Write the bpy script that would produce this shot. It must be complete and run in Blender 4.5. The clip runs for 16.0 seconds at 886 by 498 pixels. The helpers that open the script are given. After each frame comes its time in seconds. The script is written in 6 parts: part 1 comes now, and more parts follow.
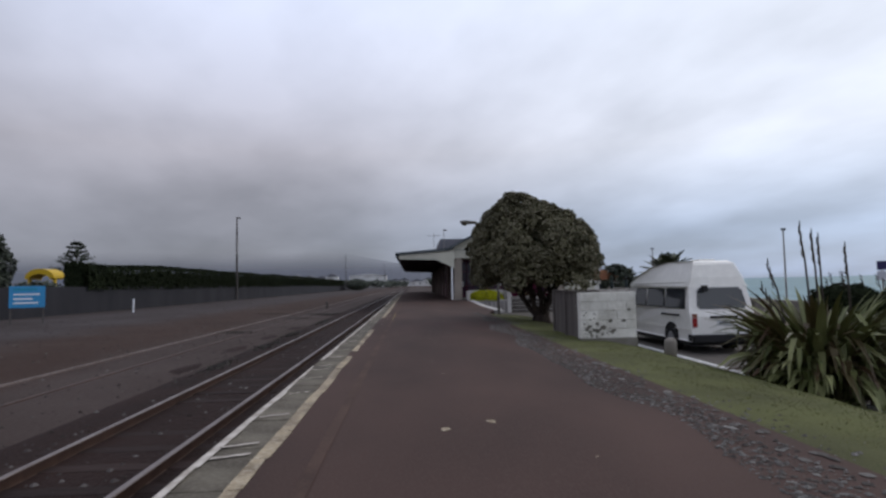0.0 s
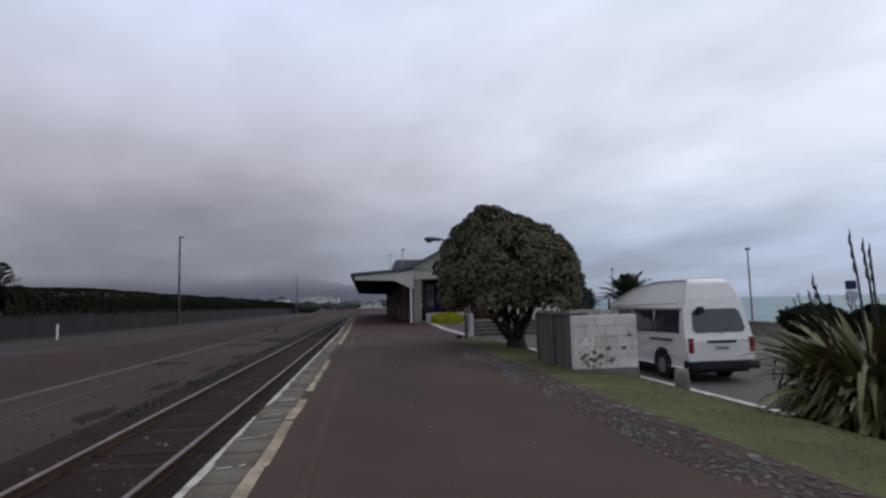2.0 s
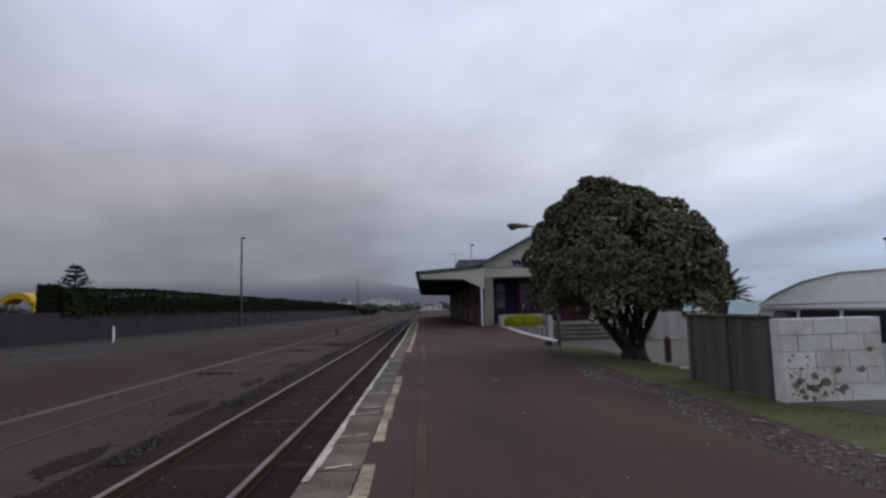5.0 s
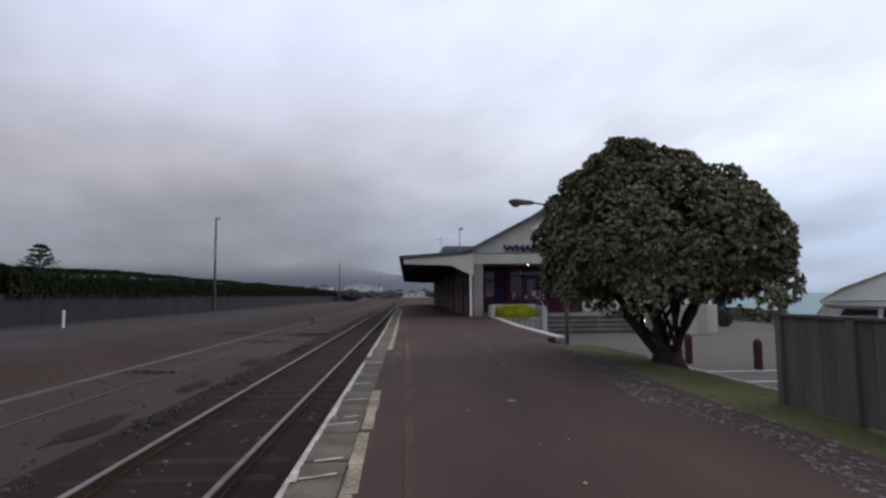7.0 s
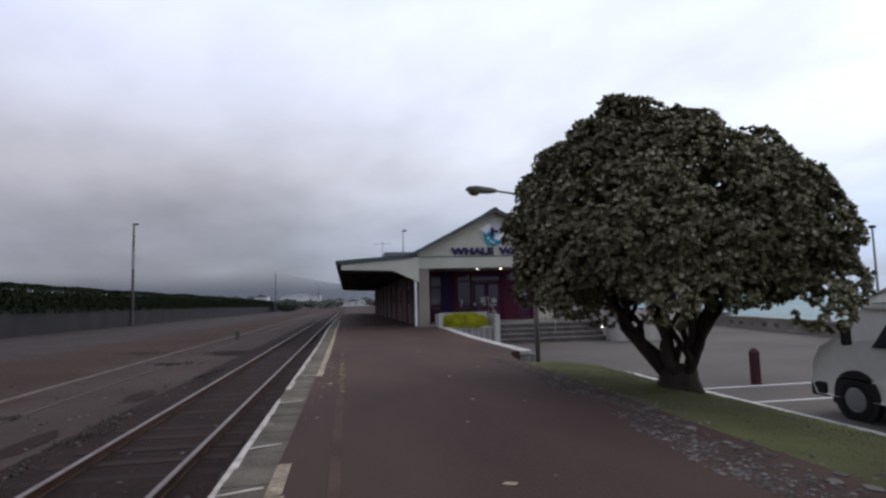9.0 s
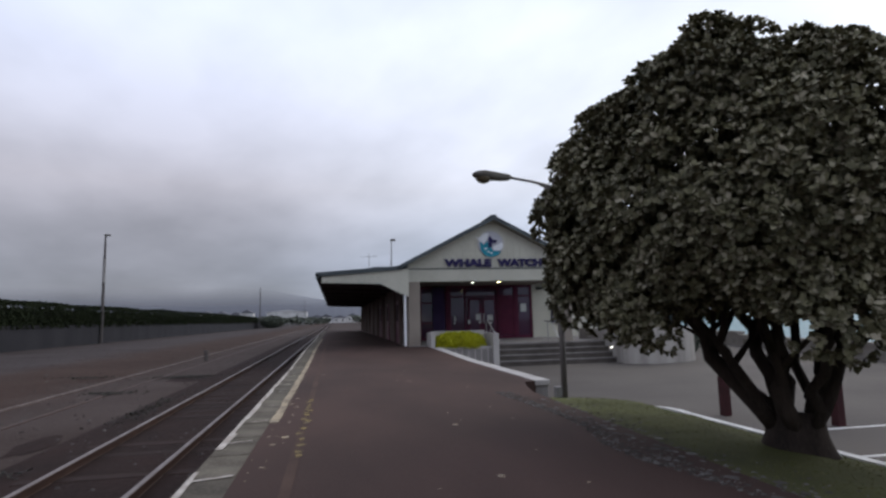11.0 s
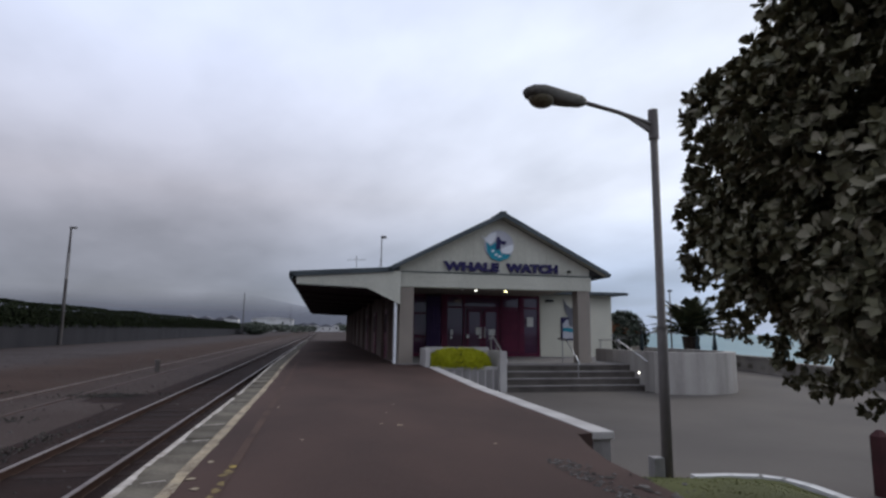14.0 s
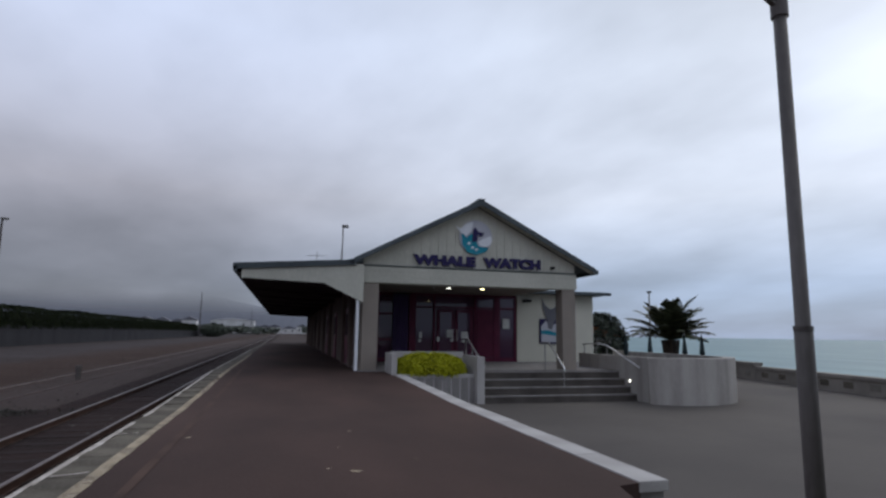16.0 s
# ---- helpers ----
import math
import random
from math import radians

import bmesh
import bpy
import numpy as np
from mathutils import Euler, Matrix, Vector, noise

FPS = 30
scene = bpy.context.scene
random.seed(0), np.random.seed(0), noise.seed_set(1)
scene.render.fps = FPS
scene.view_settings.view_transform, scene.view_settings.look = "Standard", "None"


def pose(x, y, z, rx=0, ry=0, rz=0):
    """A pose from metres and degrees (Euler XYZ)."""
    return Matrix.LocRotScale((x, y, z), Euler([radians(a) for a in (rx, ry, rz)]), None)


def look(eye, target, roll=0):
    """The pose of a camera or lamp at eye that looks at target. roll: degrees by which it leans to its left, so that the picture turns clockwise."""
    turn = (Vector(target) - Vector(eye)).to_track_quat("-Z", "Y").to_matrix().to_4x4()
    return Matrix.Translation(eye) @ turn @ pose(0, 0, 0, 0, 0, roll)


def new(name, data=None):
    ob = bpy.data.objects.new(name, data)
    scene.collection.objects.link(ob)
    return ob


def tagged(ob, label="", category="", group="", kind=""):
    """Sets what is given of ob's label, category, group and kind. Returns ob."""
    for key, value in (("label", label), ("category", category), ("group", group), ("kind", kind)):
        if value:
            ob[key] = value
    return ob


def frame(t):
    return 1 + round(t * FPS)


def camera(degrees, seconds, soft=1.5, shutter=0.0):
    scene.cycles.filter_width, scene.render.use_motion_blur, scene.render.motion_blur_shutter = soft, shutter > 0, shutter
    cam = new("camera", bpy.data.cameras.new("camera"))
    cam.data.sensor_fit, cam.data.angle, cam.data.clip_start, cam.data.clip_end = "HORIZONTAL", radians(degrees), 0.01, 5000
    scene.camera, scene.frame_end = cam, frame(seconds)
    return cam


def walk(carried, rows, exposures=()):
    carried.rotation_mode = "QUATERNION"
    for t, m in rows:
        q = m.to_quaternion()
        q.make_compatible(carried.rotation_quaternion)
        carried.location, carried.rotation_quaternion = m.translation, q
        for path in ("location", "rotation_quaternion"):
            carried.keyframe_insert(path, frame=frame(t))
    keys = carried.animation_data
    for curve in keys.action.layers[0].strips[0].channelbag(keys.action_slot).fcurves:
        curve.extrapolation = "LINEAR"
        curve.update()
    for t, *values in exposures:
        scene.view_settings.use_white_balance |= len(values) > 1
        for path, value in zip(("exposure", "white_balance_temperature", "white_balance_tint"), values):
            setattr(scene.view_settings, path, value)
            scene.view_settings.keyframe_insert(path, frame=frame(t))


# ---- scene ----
cam = camera(74.7, 16.0, soft=2.6)
PATH = [
    (0, (-0.048, 0.056, 1.195), (0.061, 2.05, 1.315), -1.2),
    (0.5, (-0.134, 0.308, 1.203), (0.071, 2.292, 1.352), -1.4),
    (1, (-0.184, 0.795, 1.229), (0.076, 2.772, 1.39), -1.5),
    (1.5, (-0.256, 1.37, 1.223), (0.011, 3.344, 1.401), -1.4),
    (2, (-0.298, 1.938, 1.216), (-0.027, 3.91, 1.407), -1.5),
    (2.5, (-0.363, 2.681, 1.194), (-0.117, 4.656, 1.399), -1.4),
    (3, (-0.444, 3.21, 1.202), (-0.212, 5.185, 1.41), -1.7),
    (3.5, (-0.544, 3.838, 1.185), (-0.36, 5.819, 1.394), -1.6),
    (4, (-0.569, 4.404, 1.159), (-0.437, 6.388, 1.375), -1.6),
    (4.5, (-0.625, 4.914, 1.165), (-0.555, 6.902, 1.378), -1.5),
    (7, (-0.75, 8.155, 1.223), (-0.623, 10.144, 1.383), -0.5),
    (7.5, (-0.703, 8.916, 1.238), (-0.484, 10.897, 1.394), -0.9),
    (8, (-0.676, 9.717, 1.225), (-0.408, 11.692, 1.389), -1.0),
    (8.5, (-0.67, 10.331, 1.241), (-0.361, 12.3, 1.413), -1.4),
    (11, (-0.368, 13.691, 1.273), (0.002, 15.642, 1.511), -1.4),
    (11.5, (-0.362, 14.359, 1.28), (0.017, 16.306, 1.533), -0.9),
    (12, (-0.314, 14.972, 1.27), (0.063, 16.919, 1.535), -0.9),
    (12.5, (-0.288, 15.668, 1.261), (0.08, 17.614, 1.534), -0.4),
    (13, (-0.213, 16.281, 1.279), (0.16, 18.227, 1.551), -0.2),
    (13.5, (-0.136, 16.974, 1.285), (0.244, 18.918, 1.562), 0.3),
    (14, (0.034, 17.648, 1.297), (0.435, 19.587, 1.577), 0.6),
    (14.5, (0.129, 18.318, 1.279), (0.545, 20.254, 1.558), 1.0),
    (15, (0.26, 18.938, 1.282), (0.714, 20.866, 1.563), 1.0),
    (15.5, (0.339, 19.597, 1.255), (0.817, 21.517, 1.546), 1.3),
    (16, (0.433, 20.169, 1.289), (0.948, 22.08, 1.579), 0.8),
]
EXPOSURES = [(0, 0.03, 6450, 10), (2.5, -0.18, 6450, 10), (4.5, -0.20, 6450, 10), (7, 0.08, 6450, 10), (11, 0.20, 6450, 10), (13.5, 0.12, 6400, 10), (16, -0.20, 6250, 9)]
walk(cam, [(t, look(eye, target, roll)) for t, eye, target, roll in PATH], EXPOSURES)

# ---- world and light ----
world = bpy.data.worlds.new("sky")
scene.world = world
world.use_nodes = True
wn, wl = world.node_tree.nodes, world.node_tree.links
wn.clear()


def wnode(kind, **kw):
    n = wn.new(kind)
    for k, v in kw.items():
        n.inputs[k.replace("_", " ")].default_value = v
    return n


def ramp(n, stops):
    e = n.color_ramp.elements
    while len(e) < len(stops):
        e.new(0.5)
    for el, (p, c) in zip(e, stops):
        el.position, el.color = p, (*c, 1) if len(c) == 3 else c
    return n


SUN_EL, SUN_AZ = radians(38), radians(60)
sky = wn.new("ShaderNodeTexSky")
sky.sky_type, sky.sun_disc, sky.sun_elevation, sky.sun_rotation = "NISHITA", False, SUN_EL, SUN_AZ
skys = wn.new("ShaderNodeVectorMath")
skys.operation = "SCALE"
skys.inputs["Scale"].default_value = 0.10
wl.new(sky.outputs[0], skys.inputs[0])
co = wn.new("ShaderNodeTexCoord")
sep = wn.new("ShaderNodeSeparateXYZ")
wl.new(co.outputs["Generated"], sep.inputs[0])
# overcast: grey to the west, brighter and bluer over the sea in the east
west = ramp(wn.new("ShaderNodeValToRGB"), [(0.0, (0.175, 0.190, 0.24)), (0.08, (0.235, 0.238, 0.285)), (0.22, (0.46, 0.445, 0.50)), (0.46, (0.70, 0.755, 0.93))])
east = ramp(wn.new("ShaderNodeValToRGB"), [(0.0, (0.33, 0.43, 0.62)), (0.08, (0.45, 0.55, 0.75)), (0.22, (0.86, 0.91, 1.03)), (0.46, (0.93, 0.99, 1.11))])
side = wn.new("ShaderNodeMapRange")
side.interpolation_type = "SMOOTHSTEP"
side.inputs["From Min"].default_value, side.inputs["From Max"].default_value = -0.3, 0.75
wl.new(sep.outputs["X"], side.inputs["Value"])
# stretched cloud sheets: project the direction on a high plane
zup = wn.new("ShaderNodeMath")
zup.operation = "MAXIMUM"
zup.inputs[1].default_value = 0.0
wl.new(sep.outputs["Z"], zup.inputs[0])
zad = wn.new("ShaderNodeMath")
zad.operation = "ADD"
zad.inputs[1].default_value = 0.24
wl.new(zup.outputs[0], zad.inputs[0])
plane = wn.new("ShaderNodeVectorMath")
plane.operation = "DIVIDE"
comb = wn.new("ShaderNodeCombineXYZ")
for k in "XYZ":
    wl.new(zad.outputs[0], comb.inputs[k])
wl.new(co.outputs["Generated"], plane.inputs[0])
wl.new(comb.outputs[0], plane.inputs[1])
mapn = wn.new("ShaderNodeMapping")
mapn.vector_type = "TEXTURE"
mapn.inputs["Rotation"].default_value = (0, 0, 0.30)
mapn.inputs["Scale"].default_value = (0.85, 1.2, 1.0)
wl.new(plane.outputs[0], mapn.inputs[0])
big = wnode("ShaderNodeTexNoise", Scale=1.0, Detail=3.5, Roughness=0.45)
fine = wnode("ShaderNodeTexNoise", Scale=2.6, Detail=4.0, Roughness=0.5)
for n in (big, fine):
    wl.new(mapn.outputs[0], n.inputs["Vector"])
addn = wn.new("ShaderNodeMath")
addn.operation = "MULTIPLY_ADD"
addn.inputs[1].default_value = 0.5
wl.new(fine.outputs[0], addn.inputs[0])
wl.new(big.outputs[0], addn.inputs[2])
shade = wn.new("ShaderNodeMapRange")
shade.inputs["From Min"].default_value, shade.inputs["From Max"].default_value = 0.52, 0.98
shade.inputs["To Min"].default_value, shade.inputs["To Max"].default_value = 0.78, 1.24
wl.new(addn.outputs[0], shade.inputs["Value"])
wl.new(sep.outputs["Z"], west.inputs[0])
wl.new(sep.outputs["Z"], east.inputs[0])
mixwe = wn.new("ShaderNodeMix")
mixwe.data_type = "RGBA"
wl.new(side.outputs[0], mixwe.inputs["Factor"])
wl.new(west.outputs[0], mixwe.inputs[6])
wl.new(east.outputs[0], mixwe.inputs[7])
cl = wn.new("ShaderNodeVectorMath")
cl.operation = "SCALE"
wl.new(mixwe.outputs[2], cl.inputs[0])
wl.new(shade.outputs[0], cl.inputs["Scale"])
tot = wn.new("ShaderNodeMix")
tot.data_type = "RGBA"
tot.inputs["Factor"].default_value = 0.9
wl.new(skys.outputs[0], tot.inputs[6])
wl.new(cl.outputs[0], tot.inputs[7])
bg = wn.new("ShaderNodeBackground")
bg.inputs["Strength"].default_value = 1.0
wl.new(tot.outputs[2], bg.inputs["Color"])
wo = wn.new("ShaderNodeOutputWorld")
wl.new(bg.outputs[0], wo.inputs["Surface"])

sun = new("sun", bpy.data.lights.new("sun", "SUN"))
sun.data.energy, sun.data.angle, sun.data.color = 0.80, radians(40), (1.0, 0.92, 0.82)
sun.matrix_world = look((math.sin(SUN_AZ) * 50, math.cos(SUN_AZ) * 50, 50 * math.tan(SUN_EL)), (0, 0, 0))


# ---- materials ----
def material(name, base, rough=0.85, dark=None, scale=2.0, fine=40.0, mix=0.5, bump=0.15, metal=0.0, light=None, light_amt=0.35, stretch=(1, 1, 1), spec=0.14, rand=0.0, dist=0.004, coords="Object"):
    m = bpy.data.materials.new(name)
    m.use_nodes = True
    nt = m.node_tree
    n, l = nt.nodes, nt.links
    b = n["Principled BSDF"]
    b.inputs["Roughness"].default_value, b.inputs["Metallic"].default_value = rough, metal
    b.inputs["Specular IOR Level"].default_value = spec
    tc = n.new("ShaderNodeTexCoord")
    mp = n.new("ShaderNodeMapping")
    mp.inputs["Scale"].default_value = stretch
    if coords == "World":
        geo = n.new("ShaderNodeNewGeometry")
        l.new(geo.outputs["Position"], mp.inputs[0])
    else:
        l.new(tc.outputs["Object"], mp.inputs[0])
    n1, n2 = n.new("ShaderNodeTexNoise"), n.new("ShaderNodeTexNoise")
    n1.inputs["Scale"].default_value, n1.inputs["Detail"].default_value = scale, 6
    n2.inputs["Scale"].default_value, n2.inputs["Detail"].default_value = fine, 4
    for q in (n1, n2):
        l.new(mp.outputs[0], q.inputs["Vector"])
    dark = dark or tuple(c * 0.6 for c in base)
    light = light or tuple(min(1, c * 1.35) for c in base)
    r1 = ramp(n.new("ShaderNodeValToRGB"), [(0.32, dark), (0.68, base)])
    l.new(n1.outputs[0], r1.inputs[0])
    mr = n.new("ShaderNodeMapRange")
    mr.inputs["From Min"].default_value, mr.inputs["From Max"].default_value, mr.inputs["To Max"].default_value = 0.45, 0.8, light_amt
    l.new(n2.outputs[0], mr.inputs["Value"])
    mx = n.new("ShaderNodeMix")
    mx.data_type = "RGBA"
    l.new(mr.outputs[0], mx.inputs["Factor"])
    l.new(r1.outputs[0], mx.inputs[6])
    mx.inputs[7].default_value = (*light, 1)
    out = mx.outputs[2]
    if rand:
        oi = n.new("ShaderNodeObjectInfo")
        hs = n.new("ShaderNodeHueSaturation")
        mv = n.new("ShaderNodeMapRange")
        mv.inputs["To Min"].default_value, mv.inputs["To Max"].default_value = 1 - rand, 1 + rand
        l.new(oi.outputs["Random"], mv.inputs["Value"])
        l.new(mv.outputs[0], hs.inputs["Value"])
        l.new(out, hs.inputs["Color"])
        out = hs.outputs[0]
    l.new(out, b.inputs["Base Color"])
    if bump:
        bp = n.new("ShaderNodeBump")
        bp.inputs["Strength"].default_value, bp.inputs["Distance"].default_value = bump, dist
        l.new(n2.outputs[0], bp.inputs["Height"])
        l.new(bp.outputs[0], b.inputs["Normal"])
    return m


def leafy(name, a, b_, c, rough=0.55, spec=0.35):
    """Foliage whose leaves differ one from the next."""
    m = bpy.data.materials.new(name)
    m.use_nodes = True
    n, l = m.node_tree.nodes, m.node_tree.links
    b = n["Principled BSDF"]
    b.inputs["Roughness"].default_value = rough
    b.inputs["Specular IOR Level"].default_value = spec
    g = n.new("ShaderNodeNewGeometry")
    r = ramp(n.new("ShaderNodeValToRGB"), [(0.0, a), (0.55, b_), (1.0, c)])
    l.new(g.outputs["Random Per Island"], r.inputs[0])
    nz = n.new("ShaderNodeTexNoise")
    nz.inputs["Scale"].default_value = 1.3
    tc = n.new("ShaderNodeTexCoord")
    l.new(tc.outputs["Object"], nz.inputs["Vector"])
    hs = n.new("ShaderNodeHueSaturation")
    mv = n.new("ShaderNodeMapRange")
    mv.inputs["To Min"].default_value, mv.inputs["To Max"].default_value = 0.55, 1.4
    l.new(nz.outputs[0], mv.inputs["Value"])
    l.new(mv.outputs[0], hs.inputs["Value"])
    l.new(r.outputs[0], hs.inputs["Color"])
    l.new(hs.outputs[0], b.inputs["Base Color"])
    return m


def plain(name, base, rough=0.5, metal=0.0, emit=0.0, spec=0.5):
    m = bpy.data.materials.new(name)
    m.use_nodes = True
    b = m.node_tree.nodes["Principled BSDF"]
    b.inputs["Base Color"].default_value = (*base, 1)
    b.inputs["Roughness"].default_value, b.inputs["Metallic"].default_value = rough, metal
    b.inputs["Specular IOR Level"].default_value = spec
    if emit:
        b.inputs["Emission Color"].default_value, b.inputs["Emission Strength"].default_value = (*base, 1), emit
    return m


M_ASPHALT = material("platform_asphalt", (0.069, 0.0410, 0.0340), 0.88, (0.040, 0.0248, 0.0210), 0.55, 70, bump=0.4, light=(0.094, 0.068, 0.060), light_amt=0.34, stretch=(1, 0.45, 1))
M_ROAD = material("car_park_asphalt", (0.112, 0.098, 0.086), 0.9, (0.074, 0.065, 0.060), 0.22, 110, bump=0.3, light=(0.17, 0.155, 0.14), light_amt=0.3)


def yard_material():
    """Grey gravel by the fence, brown earth along the old siding, both patchy."""
    m = material("yard_gravel", (0.039, 0.0305, 0.0280), 0.95, (0.0265, 0.0190, 0.0162), 0.3, 24, bump=0.6, light=(0.066, 0.058, 0.056), light_amt=0.38, dist=0.02, coords="World")
    n, l = m.node_tree.nodes, m.node_tree.links
    b = n["Principled BSDF"]
    old = b.inputs["Base Color"].links[0].from_socket
    g, sx = n.new("ShaderNodeNewGeometry"), n.new("ShaderNodeSeparateXYZ")
    l.new(g.outputs["Position"], sx.inputs[0])
    nz = n.new("ShaderNodeTexNoise")
    nz.inputs["Scale"].default_value, nz.inputs["Detail"].default_value = 0.35, 5
    l.new(g.outputs["Position"], nz.inputs["Vector"])
    ad = n.new("ShaderNodeMath")
    ad.operation = "MULTIPLY_ADD"
    ad.inputs[1].default_value = 4.0
    l.new(nz.outputs[0], ad.inputs[0])
    l.new(sx.outputs["X"], ad.inputs[2])
    mr = n.new("ShaderNodeMapRange")
    mr.inputs["From Min"].default_value, mr.inputs["From Max"].default_value = -11.0, -4.5
    l.new(ad.outputs[0], mr.inputs["Value"])
    r = ramp(n.new("ShaderNodeValToRGB"), [(0.0, (1.25, 1.28, 1.36)), (0.35, (1.14, 0.86, 0.70)), (0.75, (1.10, 0.80, 0.64)), (1.0, (1.38, 1.28, 1.24))])
    l.new(mr.outputs[0], r.inputs[0])
    mu = n.new("ShaderNodeMix")
    mu.data_type, mu.blend_type = "RGBA", "MULTIPLY"
    mu.inputs["Factor"].default_value = 1.0
    l.new(old, mu.inputs[6])
    l.new(r.outputs[0], mu.inputs[7])
    l.new(mu.outputs[2], b.inputs["Base Color"])
    return m


M_GRAVEL = yard_material()
M_BALLAST = material("track_ballast", (0.024, 0.0120, 0.0098), 0.95, (0.012, 0.0064, 0.0054), 0.8, 26, bump=0.8, light=(0.046, 0.031, 0.027), light_amt=0.35, dist=0.02)
M_SLEEPER = material("old_sleeper", (0.034, 0.021, 0.018), 0.9, (0.014, 0.009, 0.008), 3, 30, bump=0.4, stretch=(1, 6, 6), rand=0.25)
M_RAIL = material("rusty_rail", (0.075, 0.045, 0.035), 0.6, (0.045, 0.028, 0.024), 4, 60, metal=0.3, bump=0.1)
M_RAILTOP = material("worn_rail_head", (0.20, 0.17, 0.16), 0.42, (0.11, 0.085, 0.075), 3, 60, metal=0.7, bump=0.05)
M_CONC = material("weathered_concrete", (0.135, 0.118, 0.092), 0.9, (0.055, 0.046, 0.036), 2.2, 30, bump=0.4, light=(0.23, 0.205, 0.17), light_amt=0.45, rand=0.18)
M_CONC2 = material("grey_concrete", (0.27, 0.255, 0.245), 0.88, (0.17, 0.155, 0.15), 0.9, 30, bump=0.2, stretch=(3, 3, 0.5))
M_PALECONC = material("pale_concrete", (0.42, 0.40, 0.38), 0.85, (0.30, 0.28, 0.265), 1.2, 40, bump=0.2)
M_PAINTLINE = material("worn_cream_paint", (0.37, 0.30, 0.20), 0.8, (0.13, 0.10, 0.07), 3.0, 24, bump=0.2, light=(0.55, 0.50, 0.42), light_amt=0.5, coords="World")
M_YELLOW = material("worn_yellow_paint", (0.30, 0.22, 0.06), 0.85, (0.085, 0.068, 0.060), 2.6, 22, bump=0.2, light=(0.16, 0.12, 0.07), light_amt=0.7, coords="World")
M_FADED = material("faded_line", (0.080, 0.050, 0.039), 0.9, (0.048, 0.030, 0.025), 1.2, 40, bump=0.2, coords="World")
M_WHITE = material("white_road_paint", (0.60, 0.59, 0.57), 0.8, (0.40, 0.39, 0.38), 2, 40, bump=0.15)
M_CREAM = material("cream_cladding", (0.50, 0.49, 0.42), 0.65, (0.42, 0.41, 0.35), 0.8, 20, bump=0.05, stretch=(1, 1, 0.3))
M_CREAM2 = material("cream_plaster", (0.58, 0.56, 0.47), 0.75, (0.50, 0.485, 0.41), 0.6, 25, bump=0.08)
M_TAUPE = material("taupe_plaster", (0.27, 0.235, 0.20), 0.8, (0.22, 0.19, 0.165), 0.9, 30, bump=0.1)
M_ROOF = material("grey_green_roof_steel", (0.085, 0.10, 0.105), 0.5, (0.06, 0.07, 0.075), 0.8, 20, bump=0.05, metal=0.2)
# shade under the canopy is put into this dark colour
M_SOFFIT = material("soffit_in_shade", (0.055, 0.040, 0.042), 0.8, (0.035, 0.026, 0.028), 1, 20, bump=0.05)
# wall brown taken darker, with the canopy's shade in the colour
M_WALLSHADE = material("shaded_brown_wall", (0.15, 0.115, 0.10), 0.8, (0.10, 0.078, 0.07), 0.8, 20, bump=0.1)
M_MAROON = material("maroon_joinery", (0.115, 0.018, 0.045), 0.4, (0.080, 0.012, 0.034), 2, 30, bump=0.03)
M_PURPLE = material("purple_panel", (0.075, 0.045, 0.13), 0.45, (0.050, 0.030, 0.09), 2, 30, bump=0.03)
M_NAVY = material("navy_sign_letter", (0.030, 0.025, 0.088), 0.5, (0.022, 0.018, 0.065), 4, 40, bump=0.02)
M_TEAL = material("teal_sign", (0.03, 0.26, 0.33), 0.45, (0.02, 0.18, 0.26), 5, 30, bump=0.02)
M_SIGNWHITE = material("white_sign", (0.72, 0.73, 0.75), 0.5, (0.62, 0.64, 0.68), 2, 30, bump=0.02)
M_SIGNGREY = material("pale_grey_sign", (0.46, 0.46, 0.50), 0.5, (0.38, 0.38, 0.43), 2, 30, bump=0.02)
M_PAPER = plain("paper", (0.62, 0.62, 0.60), 0.9)
M_STEEL = material("galvanised_steel", (0.30, 0.29, 0.28), 0.55, (0.20, 0.19, 0.185), 3, 40, metal=0.35, bump=0.05, stretch=(1, 1, 0.3))
M_LAMPPOLE = material("lamp_pole_steel", (0.155, 0.14, 0.13), 0.6, (0.10, 0.09, 0.085), 2, 40, metal=0.3, bump=0.08, stretch=(1, 1, 0.25))
M_BRIGHTRAIL = material("stainless_handrail", (0.62, 0.61, 0.60), 0.3, (0.5, 0.49, 0.48), 3, 40, metal=0.8, bump=0.02)
M_LAMPHEAD = material("weathered_lamp_body", (0.14, 0.13, 0.115), 0.6, (0.08, 0.075, 0.065), 5, 40, bump=0.1)
M_LENS = material("amber_lamp_lens", (0.125, 0.105, 0.070), 0.3, (0.085, 0.070, 0.045), 4, 20, bump=0.05)
M_BARK = material("dark_bark", (0.060, 0.046, 0.038), 0.95, (0.025, 0.02, 0.018), 5, 40, bump=0.7, stretch=(1, 1, 0.35), dist=0.02)
M_LEAF = leafy("pohutukawa_leaf", (0.045, 0.043, 0.022), (0.146, 0.137, 0.075), (0.29, 0.262, 0.19), 0.62, spec=0.2)
M_FLAX = leafy("flax_leaf", (0.070, 0.040, 0.022), (0.085, 0.100, 0.032), (0.24, 0.245, 0.11), 0.5, spec=0.25)
M_STALK = material("dry_flower_stalk", (0.055, 0.045, 0.035), 0.9, (0.03, 0.026, 0.022), 5, 40, bump=0.3)
M_HEDGE = leafy("hedge_leaf", (0.010, 0.014, 0.007), (0.018, 0.025, 0.011), (0.026, 0.032, 0.015), 0.8, spec=0.08)
